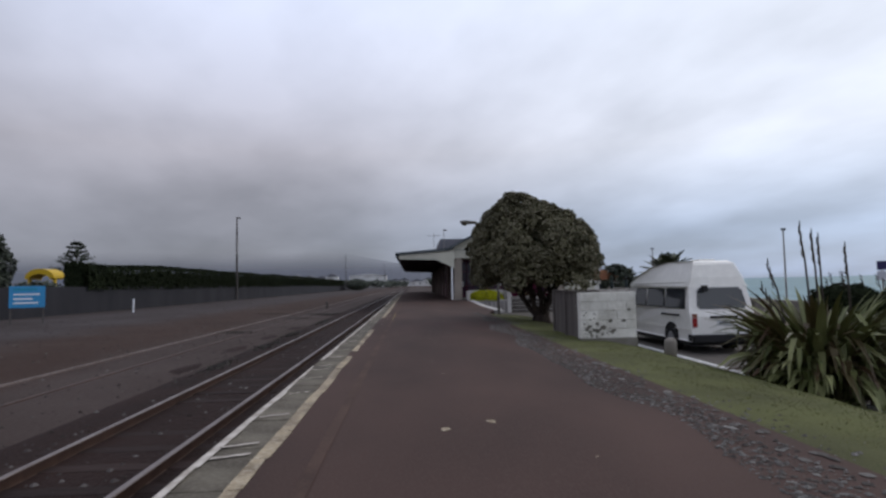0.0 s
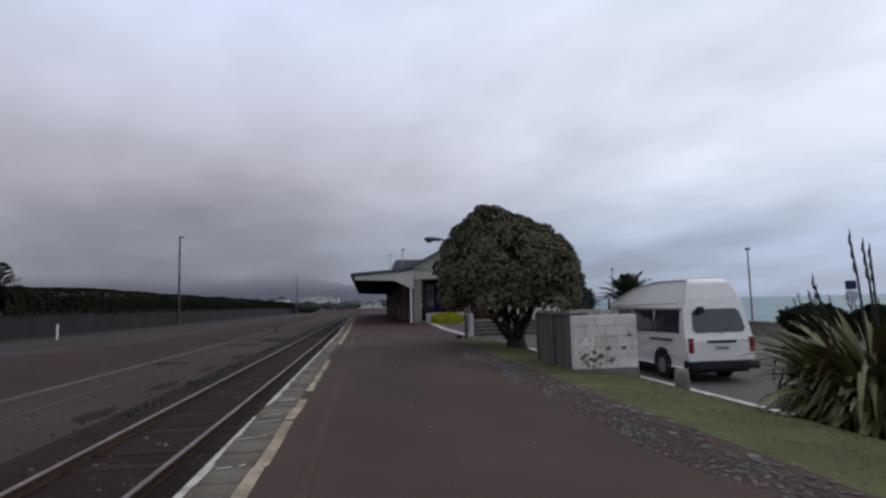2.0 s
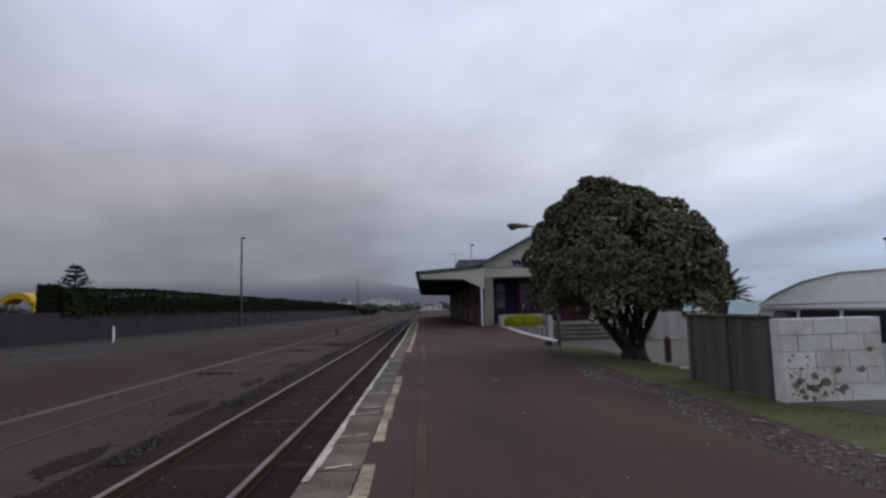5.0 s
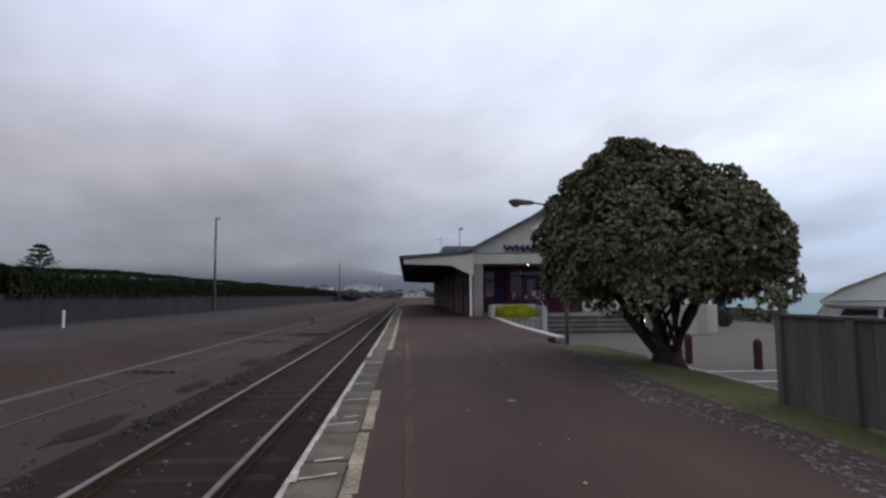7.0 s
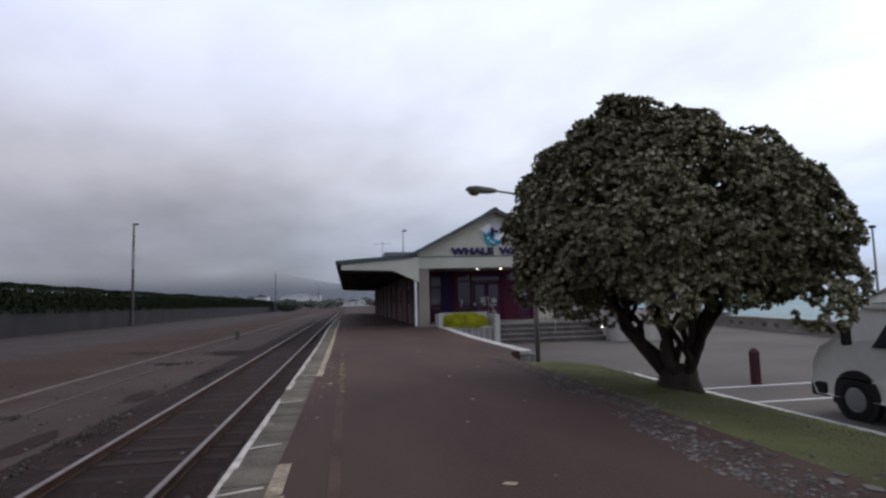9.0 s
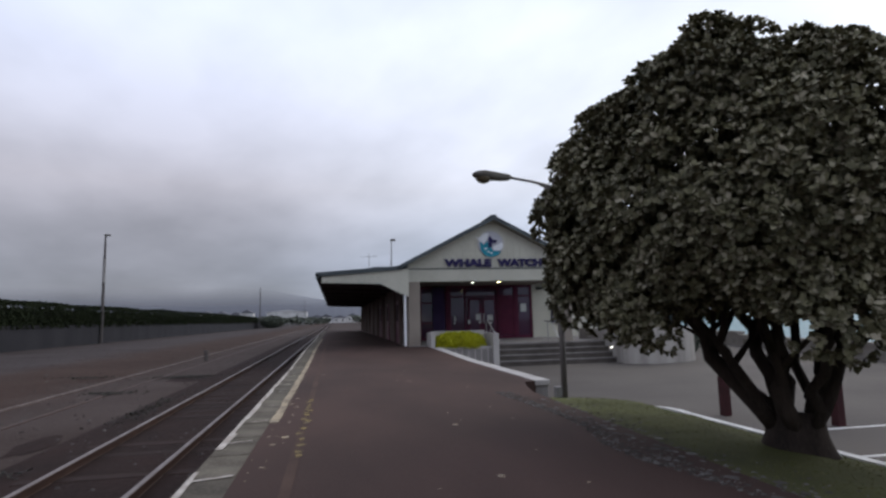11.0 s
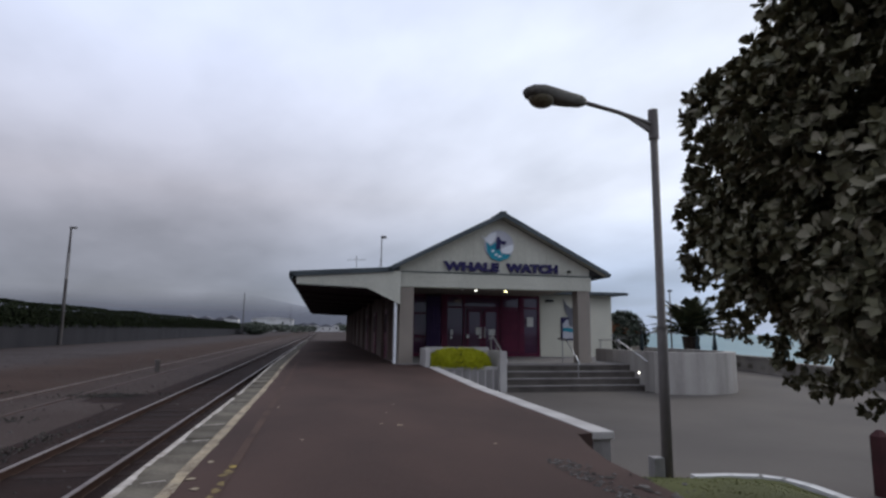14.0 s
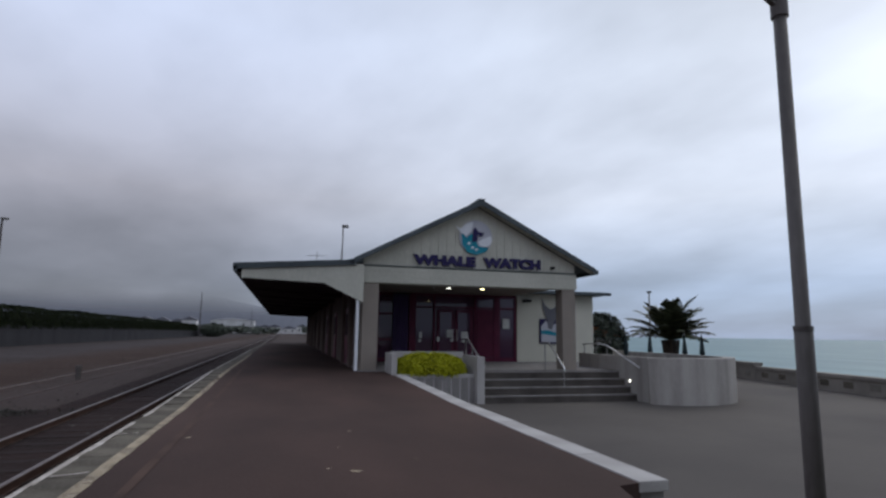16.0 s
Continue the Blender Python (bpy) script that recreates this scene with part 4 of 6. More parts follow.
part("tail_shape", prism(bmesh.new(), [(11.40, 2.95), (11.58, 2.62), (11.80, 2.46), (12.0, 2.5), (12.3, 2.82), (12.26, 2.3), (12.02, 1.9), (11.9, 1.55), (11.7, 1.6), (11.66, 2.0), (11.48, 2.4)], "y", GY - 0.048, GY - 0.038), M_FARROOF, mural, "dark grey tail shape")
part("band", prism(bmesh.new(), [(11.38, 1.36), (12.24, 1.26), (12.24, 1.38), (11.7, 1.52), (11.38, 1.50)], "y", GY - 0.046, GY - 0.038), M_TEAL, mural)

# steps, piers, planter and curved wall
M_RISER = material("dark_step_concrete", (0.105, 0.093, 0.083), 0.9, (0.055, 0.048, 0.043), 1.4, 30, bump=0.3)
steps = thing("steps", (8.8, 37.5, CAR), "broad concrete entrance steps with pale worn nosings", "steps", kind="structure")
for k in range(4):
    z1 = CAR + (k + 1) * (PORCH - CAR) / 4
    st = part("step", boxbm(6.2, 11.32, 36.75 + k * 0.33, 38.3, CAR - 0.05 + k * 0.001, z1 - 0.004), M_RISER, steps)
    part("nosing", boxbm(6.2, 11.32, 36.73 + k * 0.33, 36.80 + k * 0.33, z1 - 0.04, z1, bevel=0.008), M_CONC2, st)
planter = thing("planter", (5, 37.6, CAR), "raised concrete planter box beside the steps", "planter")
part("front_wall", boxbm(3.66, 5.985, 36.95, 37.1, CAR - 0.05, 0.12, bevel=0.01), M_PALECONC, planter)
for k in range(8):
    part("front_panel", boxbm(3.95 + k * 0.27, 4.16 + k * 0.27, 36.93, 36.95, CAR, 0.02), M_CONC2, planter)
part("back_wall", boxbm(3.662, 5.985, 38.1, 38.25, CAR - 0.05, 0.74, bevel=0.01), M_PALECONC, planter)
part("side_wall", boxbm(3.50, 3.66, 37.1, 38.25, CAR - 0.05, 0.70, bevel=0.01), M_PALECONC, planter)
part("pier", boxbm(5.98, 6.22, 36.7, 38.3, CAR - 0.05, 0.64, bevel=0.012), M_PALECONC, planter)
part("soil", boxbm(3.66, 5.98, 37.1, 38.1, CAR, 0.05), M_BARK, planter)
rng = np.random.default_rng(8)
hedge = thing("yellow_shrub", (4.75, 37.5, 0.05), "clipped bright yellow-green golden shrub in the planter", "shrub")
pts, nr = [], []
while len(pts) < 5200:
    p = rng.normal(size=3)
    p /= np.linalg.norm(p)
    p[2] = abs(p[2])
    q = np.sign(p) * np.abs(p) ** 0.78
    r = 1 - 0.12 * rng.random()
    pts.append(np.array([4.72, 37.5, 0.08]) + q * np.array([1.12, 0.64, 0.62]) * r + rng.normal(size=3) * 0.02)
    nr.append(p + rng.normal(size=3) * 0.3)
V, Fc = leaves(pts, nr, 0.05, 6, rng, aspect=0.5)
quads("foliage", V, Fc, M_YHEDGE, hedge)
# dark solid dome under the leaves, coloured as the shade between them
bm = bmesh.new()
bmesh.ops.create_icosphere(bm, subdivisions=3, radius=1.0)
for v in bm.verts:
    q = [math.copysign(abs(c) ** 0.62, c) for c in v.co]
    v.co = Vector((4.72 + q[0] * 1.0, 37.5 + q[1] * 0.54, 0.05 + max(q[2], 0) * 0.55))
part("inner_growth", bm, M_YCORE, hedge, smooth=True)
curved = thing("curved_planter_wall", (13, 38, CAR), "curved streaked concrete planter wall beside the steps", "wall", kind="structure")
bm = bmesh.new()
pin, pout = [], []
for k in range(25):
    a = math.radians(228 + k * 128 / 24)
    pout.append((12.75 + 2.35 * math.cos(a), 37.6 + 2.35 * math.sin(a)))
    pin.append((12.75 + 2.0 * math.cos(a), 37.6 + 2.0 * math.sin(a)))
prism(bm, pout + pin[::-1], "z", CAR - 0.1, 0.66)
M_STREAK = material("streaked_pale_concrete", (0.40, 0.375, 0.345), 0.9, (0.25, 0.23, 0.21), 1.1, 24, bump=0.2, stretch=(2.2, 2.2, 0.22))
part("curved_wall", bm, M_STREAK, curved)
part("north_wall", boxbm(14.93, 15.08, 37.45, 44, CAR - 0.1, 0.66), M_STREAK, curved)
part("cheek_wall", boxbm(11.33, 11.5, 36.1, 40.5, CAR - 0.1, 0.66, bevel=0.01), M_STREAK, curved)
part("soil", prism(bmesh.new(), pin + [(14.92, 40), (11.51, 40)], "z", 0.3, 0.5), M_BARK, curved)
part("wall_light", tube(bmesh.new(), [(11.335, 37.1, -0.12), (11.305, 37.1, -0.12)], 0.035, 12), M_SMALLLIT, curved, "small lit lamp in the step wall")


def handrail(at, pts, posts):
    h = thing("handrail", at, "bright stainless tubular handrail at the steps", "handrail", group="handrails at the steps")
    part("rail", tube(bmesh.new(), pts, 0.024, 10), M_BRIGHTRAIL, h, smooth=True)
    for x, y, z0, z1 in posts:
        part("post", tube(bmesh.new(), [(x, y, z0), (x, y, z1)], 0.02, 10), M_STEEL, h)


handrail((6.24, 37.5, 0.62), [(6.1, 38.2, 0.62), (6.1, 38.2, 1.12), (6.1, 38.0, 1.14), (6.25, 36.95, 0.42), (6.27, 36.85, 0.32)], [(6.12, 37.6, 0.6, 0.86)])
handrail((9.0, 37.6, CAR), [(9.0, 38.9, 1.05), (9.0, 38.2, 1.05), (9.0, 37.1, 0.28), (9.0, 37.05, 0.18)], [(9.0, 38.5, PORCH, 1.05), (9.0, 37.14, CAR + 0.21, 0.3)])
handrail((11.6, 37.5, 0.62), [(11.4, 40.3, 1.0), (11.4, 39.2, 1.02), (11.4, 38.6, 0.98), (11.3, 36.5, 0.32)], [(11.41, 40.2, 0.6, 1.0), (11.41, 38.6, 0.6, 0.98)])

# roof mast and aerial
mast = thing("roof_mast", (2.25, 40.0, 3.5), "thin steel mast with small head on the roof", "mast")
part("pole", tube(bmesh.new(), [(2.22, 40.0, 3.45), (2.22, 40.0, 4.9)], 0.022, 8), M_STEEL, mast)
part("head", boxbm(2.18, 2.40, 39.93, 40.0, 4.84, 4.95, bevel=0.02), M_STEEL, mast)
part("base", boxbm(2.14, 2.30, 39.92, 40.08, 3.45, 3.6), M_STEEL, mast)
part("stay", tube(bmesh.new(), [(2.22, 40.0, 4.3), (2.22, 41.0, 3.5)], 0.008, 6), M_STEEL, mast)
AX, AY = 2.1, 55.0
aerial = thing("roof_aerial", (AX, AY, 3.45), "small television aerial on the canopy roof", "aerial")
part("pole", tube(bmesh.new(), [(AX, AY, 3.4), (AX, AY, 6.0)], 0.02, 8), M_STEEL, aerial)
part("boom", tube(bmesh.new(), [(AX - 0.6, AY, 5.75), (AX + 0.6, AY, 5.8)], 0.014, 6), M_STEEL, aerial)
for k in range(6):
    part("element", tube(bmesh.new(), [(AX - 0.55 + k * 0.22, AY - 0.3, 5.77), (AX - 0.55 + k * 0.22, AY + 0.3, 5.77)], 0.007, 5), M_STEEL, aerial)
rear = part("rear_block", boxbm(4.2, 10.4, 84.3, 93, 0, 6.2), M_CREAM2, station, "taller rear part of the station")
part("rear_roof", prism(bmesh.new(), [(3.8, 6.2), (10.8, 6.2), (10.8, 6.5), (10.2, 7.7), (4.2, 7.7), (3.8, 6.5)], "y", 84, 93.3), M_FARROOF, rear, "blue-grey steel roof")

# ---- the tree on the bank ----
def bent(a, b, k, rr, wob):
    """A crooked way from a to b in k steps."""
    a, b = Vector(a), Vector(b)
    out = []
    for i in range(k + 1):
        t = i / k
        p = a.lerp(b, t)
        if 0 < i < k:
            p += Vector((rr.uniform(-1, 1), rr.uniform(-1, 1), rr.uniform(-0.4, 0.6))) * wob
        out.append(p)
    return out


def pohutukawa():
    rr, rng = random.Random(3), np.random.default_rng(3)
    at = Vector((4.15, 18.9, -0.14))
    tree = thing("tree", at, "round dense dark-green pohutukawa tree with several stems on the grass bank", "tree")
    bm = bmesh.new()
    tube(bm, [at + Vector(p) for p in ((0, 0, -0.12), (0.0, 0, 0.05), (0.0, 0, 0.18), (0.02, 0.02, 0.40))], [0.42, 0.33, 0.28, 0.25], 14)
    part("trunk", bm, M_BARK, tree, smooth=True)
    c = Vector((4.05, 19.0, 2.1))
    for k in range(13):
        a = 2 * math.pi * k / 13 + rr.uniform(-0.25, 0.25)
        base = at + Vector((0.15 * math.cos(a), 0.15 * math.sin(a), 0.22))
        mid = c + Vector((rr.uniform(0.55, 0.95) * math.cos(a), rr.uniform(0.55, 0.95) * math.sin(a), rr.uniform(-1.0, -0.55)))
        tip = c + Vector((1.7 * math.cos(a), 1.9 * math.sin(a), rr.uniform(-0.4, 0.8)))
        p1 = bent(base, mid, 5, rr, 0.09)
        p2 = bent(mid, tip, 4, rr, 0.14)
        bm = bmesh.new()
        tube(bm, p1 + p2[1:], [(0.062 + 0.03 * (k % 3 == 0)) * (1 - 0.082 * i) for i in range(10)], 8)
        for q in range(5):
            s = (p1[3:] + p2[1:])[q]
            e = s + Vector((rr.uniform(-0.6, 0.6), rr.uniform(-0.6, 0.6), rr.uniform(0.3, 1.1)))
            tube(bm, bent(s, e, 3, rr, 0.06), [0.035, 0.028, 0.02, 0.012], 6)
        part("limb", bm, M_BARK, tree, smooth=True)
    # crown: separate clumps of rosettes over an uneven dome, dark gaps between them
    def dome(d):
        q = np.array([d[0] * (1.98 if d[0] < 0 else 1.92), d[1] * 2.35, d[2] * (2.05 if d[2] > 0 else 1.15)])
        q = q * (1 + 0.10 * abs(d[0] * d[1]) * 2)
        if d[2] > 0:
            q[2] -= 0.30 * max(0.0, q[0]) * d[2]
            q[0] -= 0.25 * d[2] ** 2
        return np.array([4.0, 19.0, 2.0]) + q * (1 + 0.05 * noise.noise(Vector(d * 2.1) + Vector((5, 1, 2))))
    clumps = []
    n = 210
    for k in range(n):
        z = 1 - 1.52 * (k + 0.5) / n
        ph = k * 2.39996 + rng.normal() * 0.16
        r = math.sqrt(max(0.0, 1 - z * z))
        d = np.array([r * math.cos(ph), r * math.sin(ph), z + rng.normal() * 0.04])
        d /= np.linalg.norm(d)
        s = 0.27 + 0.17 * rng.random()
        o = dome(d)
        o = o - (o - np.array([4.0, 19.0, 1.7])) / np.linalg.norm(o - np.array([4.0, 19.0, 1.7])) * (s * 0.8 + 0.28 * rng.random() ** 2)
        clumps.append((o, s, d))
    for p, s in (((3.15, 18.4, 3.84), 0.26), ((3.35, 18.8, 3.95), 0.2), ((5.15, 17.05, 1.35), 0.36), ((5.25, 17.35, 1.75), 0.34), ((4.7, 16.8, 1.1), 0.34), ((3.0, 17.1, 1.2), 0.34), ((2.25, 18.3, 1.3), 0.34), ((3.08, 21.5, 1.85), 0.35), ((3.3, 21.5, 1.5), 0.3), ((3.6, 21.2, 1.2), 0.36), ((3.9, 21.0, 0.95), 0.34), ((3.1, 21.4, 2.5), 0.35), ((2.34, 19.3, 2.8), 0.34), ((2.42, 19.8, 2.95), 0.34), ((2.62, 19.2, 3.2), 0.34), ((2.42, 18.8, 2.65), 0.34), ((2.8, 19.9, 3.4), 0.36), ((5.2, 17.3, 2.2), 0.38), ((5.2, 17.7, 2.55), 0.38), ((5.0, 17.0, 1.9), 0.4), ((5.0, 17.3, 1.5), 0.42), ((5.3, 17.9, 1.7), 0.42), ((3.06, 21.45, 2.2), 0.36), ((2.55, 20.6, 2.6), 0.36), ((2.2, 19.8, 2.3), 0.36), ((2.25, 19.5, 1.4), 0.34)):
        p = np.array(p)
        d = p - np.array([4.0, 19.0, 1.7])
        clumps.append((p, s, d / np.linalg.norm(d)))
    cs, ns = [], []
    for p, r, out in clumps:
        m = int(118 * (r / 0.36) ** 2)
        d = rng.normal(size=(m, 3)) + out * 0.75 + np.array([0, 0, 0.25])
        d /= np.linalg.norm(d, axis=1, keepdims=True)
        o = p + d * np.array([1, 1, 0.88]) * r * (0.80 + 0.26 * rng.random((m, 1)))
        keep = o[:, 2] > 0.78 + 0.1 * np.sin(o[:, 0] * 5.1 + o[:, 1] * 3.7) + 0.4 * ((o[:, 0] < 3.2) & (o[:, 1] > 20.0))
        cs.append(o[keep])
        ns.append((d * 0.7 + out * 0.3 + np.array([0, 0, 0.45]) + rng.normal(size=(m, 3)) * 0.15)[keep])
    m = 8000
    d = rng.normal(size=(m, 3))
    d /= np.linalg.norm(d, axis=1, keepdims=True)
    d[:, 2] = np.abs(d[:, 2]) * 1.05 - 0.32
    cs.append(np.array([4.0, 19.0, 1.95]) + d * np.array([1.62, 1.95, 1.7]) * (0.45 + 0.55 * rng.random((m, 1))) - np.array([0, 0, 0.05]))
    ns.append(d + np.array([0, 0, 0.3]))
    V, Fc = leaves(np.concatenate(cs), np.concatenate(ns), 0.064, 10, rng, spread=0.85, aspect=0.52)
    quads("crown", V, Fc, M_LEAF, tree, "dense crown of small leathery dark-green leaves")
    return tree


pohutukawa()

# ---- flax bush ----
def flax():
    rng = np.random.default_rng(6)
    at = np.array([5.95, 8.4, -0.56])
    f = thing("flax_bush", tuple(at), "large green flax bush with drooping sword leaves and dry flower stalks", "bush")
    V, Fc = [], []
    for k in range(900):
        a = rng.random() * 6.283
        lean = 0.12 + 1.05 * rng.random() ** 1.15
        ln = (1.05 + 0.5 * rng.random()) * (1.25 if lean < 0.5 else 1.0)
        w = 0.026 + 0.022 * rng.random()
        o = at + np.array([math.cos(a), math.sin(a), 0]) * 0.40 * rng.random() + np.array([0, 0, 0.0])
        tw = rng.normal() * 0.5
        h = np.array([math.cos(a), math.sin(a), 0.0])
        sd = np.array([-math.sin(a + tw), math.cos(a + tw), 0.25 * rng.normal()])
        sd /= np.linalg.norm(sd)
        n = 8
        p, ang = o.copy(), math.pi / 2 - 0.10 - 0.42 * lean * rng.random()
        drop = (0.30 + lean) * (1.55 + 1.1 * rng.random()) / n
        i0 = len(V)
        kink = rng.integers(3, 7) if rng.random() < 0.5 else 99
        for s in range(n + 1):
            ww = w * (0.55 + 0.9 * min(s / n * 2.2, 1)) * (1 if s < n - 2 else (n - s) / 2.6 + 0.04)
            nn = np.cross(sd, h * math.cos(ang) + np.array([0, 0, math.sin(ang)]))
            V += [p - sd * ww, p + nn * ww * 0.35, p + sd * ww]
            if s:
                j = i0 + 3 * s
                Fc += [(j - 3, j - 2, j + 1, j), (j - 2, j - 1, j + 2, j + 1)]
            if s == kink:
                ang -= 1.3
            ang -= drop * (0.5 + s / n)
            p = p + (h * math.cos(ang) + np.array([0, 0, math.sin(ang)])) * ln / n
            g = bank_z(p[0], p[1]) + 0.02
            if p[2] < g:
                p[2] = g
    quads("leaves", V, Fc, M_FLAX, f)
    for dx, dy, h, lx, ly in ((0.02, 0.1, 2.58, -0.16, 0.0), (0.06, 0.0, 2.46, -0.02, 0.1), (0.22, 0.15, 2.38, -0.04, 0.0), (0.50, -0.05, 2.2, 0.02, 0.1), (-0.25, 0.2, 1.95, -0.30, 0.1), (-0.30, -0.1, 1.55, -0.62, 0.0)):
        p0 = Vector(at) + Vector((dx, dy, 0.2))
        bm = bmesh.new()
        path = [p0, p0 + Vector((lx * 0.3, ly * 0.3, h * 0.4)), p0 + Vector((lx * 0.6, ly * 0.6, h * 0.7)), p0 + Vector((lx, ly, h * 0.9))]
        tube(bm, path, [0.02, 0.017, 0.014, 0.009], 7)
        for q in range(6):
            t = 0.62 + q * 0.065
            b = path[1].lerp(path[3], t)
            s = 1 if q % 2 else -1
            tube(bm, [b, b + Vector((0.014 * s, 0.01, 0.06)), b + Vector((0.012 * s, 0.01, 0.15))], [0.008, 0.011, 0.005], 5)
        part("flower_stalk", bm, M_STALK, f)


flax()

# ---- block wall and board fence ----
bw = thing("block_wall", (4.1, 12.3, -0.05), "low white-painted concrete block wall with flaking paint", "wall")
part("base_course", boxbm(3.48, 4.70, 12.19, 12.41, -0.45, -0.02), M_BLOCKBARE, bw, "bare grey block footing")
part("mortar", boxbm(3.495, 4.685, 12.215, 12.39, -0.02, 0.945), M_BLOCK, bw)
r0 = random.Random(2)
for row in range(5):
    z = -0.015 + row * 0.193
    xs_ = [3.485, 3.885, 4.285, 4.695] if row % 2 == 0 else [3.485, 3.685, 4.085, 4.485, 4.695]
    for a, b in zip(xs_, xs_[1:]):
        part("block", boxbm(a + 0.004, b - 0.004, 12.20 - r0.uniform(0, 0.006), 12.405, z, z + 0.186, bevel=0.006), M_BLOCK, bw)
bm = bmesh.new()
for k in range(70):
    x, z = 3.52 + abs(r0.gauss(0.0, 0.42)), 0.0 + abs(r0.gauss(0, 0.24))
    if x > 4.6 or z > 0.7:
        continue
    s = r0.uniform(0.006, 0.024) if k % 4 else r0.uniform(0.03, 0.075)
    bm.faces.new([bm.verts.new((x + s * r0.uniform(0.4, 1.3) * math.cos(6.28 * i / 9), 12.1925, z + s * r0.uniform(0.3, 1.1) * math.sin(6.28 * i / 9))) for i in range(9)])
pp = part("bare_patch", bm, M_BLOCKBARE, bw, "patches where the paint has flaked away")
fence = thing("board_fence", (3.55, 13.4, 0), "short dark weathered board fence behind the block wall", "fence")
for y in (12.46, 13.52, 14.62):
    part("post", boxbm(3.50, 3.60, y - 0.05, y + 0.05, -0.2, 0.98, bevel=0.006), M_BOARD, fence)
for a, b in ((12.52, 13.46), (13.58, 14.56)):
    n = 5
    for k in range(n):
        w = (b - a) / n
        part("board", boxbm(3.535, 3.56, a + k * w + 0.003, a + (k + 1) * w - 0.003, 0.0 - 0.03, 0.95), M_BOARD, fence)
    part("rail", boxbm(3.56, 3.60, a, b, 0.75, 0.84), M_BOARD, fence)
    part("rail", boxbm(3.56, 3.60, a, b, 0.12, 0.21), M_BOARD, fence)
part("cap", boxbm(3.50, 3.61, 12.42, 14.67, 0.952, 0.985, bevel=0.004), M_BOARD, fence)
part("return_panel", boxbm(3.61, 4.7, 14.58, 14.64, -0.3, 0.95), M_BOARD, fence)
SX, SY = 4.98, 11.25
stump = thing("bollard_stump", (SX, SY, -0.31), "short rounded grey timber stump in the grass", "stump")
part("post", tube(bmesh.new(), [(SX, SY, -0.45), (SX, SY, -0.05), (SX, SY, 0.02), (SX, SY, 0.05)], [0.12, 0.12, 0.105, 0.055], 14), M_SEAWALL, stump, smooth=True)

# ---- platform lamp ----
LX, LY = 3.36, 22.92
lamp = thing("platform_lamp", (LX, LY, -0.1), "tall grey steel lamp post with an old cobra-head lantern", "street lamp")
part("pole", tube(bmesh.new(), [(LX, LY, -0.6), (LX, LY, 1.34), (LX, LY, 1.35), (LX, LY, 3.6)], [0.052, 0.050, 0.042, 0.038], 18), M_LAMPPOLE, lamp, smooth=True)
part("collar", tube(bmesh.new(), [(LX, LY, 1.335), (LX, LY, 1.365)], 0.053, 18), M_LAMPPOLE, lamp)
part("service_box", boxbm(LX - 0.17, LX - 0.06, LY - 0.06, LY + 0.06, -0.4, 0.12, bevel=0.01), M_STEEL, lamp)
part("top_sleeve", tube(bmesh.new(), [(LX, LY, 3.30), (LX, LY, 3.62)], 0.051, 18), M_LAMPPOLE, lamp)
turn = Matrix.Translation((LX, LY, 3.43)) @ Matrix.Rotation(radians(7), 4, "Z")


def swung(bm):
    """Turn what is drawn along the arm so that it reaches out over the platform."""
    bmesh.ops.transform(bm, matrix=turn, verts=bm.verts[:])
    return bm


arm = part("arm", swung(tube(bmesh.new(), [(0, 0, 0.02), (-0.2, 0, 0.065), (-0.45, 0, 0.112), (-0.86, 0, 0.16)], [0.034, 0.025, 0.022, 0.022], 10)), M_LAMPPOLE, lamp, smooth=True)
part("bracket", swung(prism(bmesh.new(), [(-0.03, -0.07), (-0.03, 0.05), (-0.34, 0.105), (-0.34, 0.08)], "y", -0.016, 0.016)), M_LAMPPOLE, arm)
bm = bmesh.new()
stations = [(-0.82, 0.035, 0.125, 0.195), (-0.88, 0.068, 0.105, 0.215), (-1.02, 0.080, 0.095, 0.228), (-1.15, 0.10, 0.095, 0.242), (-1.31, 0.125, 0.11, 0.250), (-1.43, 0.11, 0.125, 0.235), (-1.49, 0.05, 0.155, 0.205)]
rings = []
for x, w, z0, z1 in stations:
    ring = []
    for k in range(14):
        a = 2 * math.pi * k / 14
        ring.append(bm.verts.new((x, w * math.copysign(abs(math.cos(a)) ** 0.7, math.cos(a)), (z0 + z1) / 2 + (z1 - z0) / 2 * math.copysign(abs(math.sin(a)) ** 0.7, math.sin(a)))))
    rings.append(ring)
for a, b in zip(rings, rings[1:]):
    for k in range(14):
        bm.faces.new((a[k], a[(k + 1) % 14], b[(k + 1) % 14], b[k]))
bm.faces.new(rings[0])
bm.faces.new(rings[-1])
head = part("lantern", swung(bm), M_LAMPHEAD, lamp, "weathered grey-green lantern body", smooth=True)
bm = bmesh.new()
bmesh.ops.create_uvsphere(bm, u_segments=16, v_segments=10, radius=1.0, matrix=Matrix.Translation((-1.31, 0, 0.125)) @ Matrix.Diagonal((0.135, 0.11, 0.09, 1)))
part("lens", swung(bm), M_LENS, head, "brownish amber bowl lens", smooth=True)

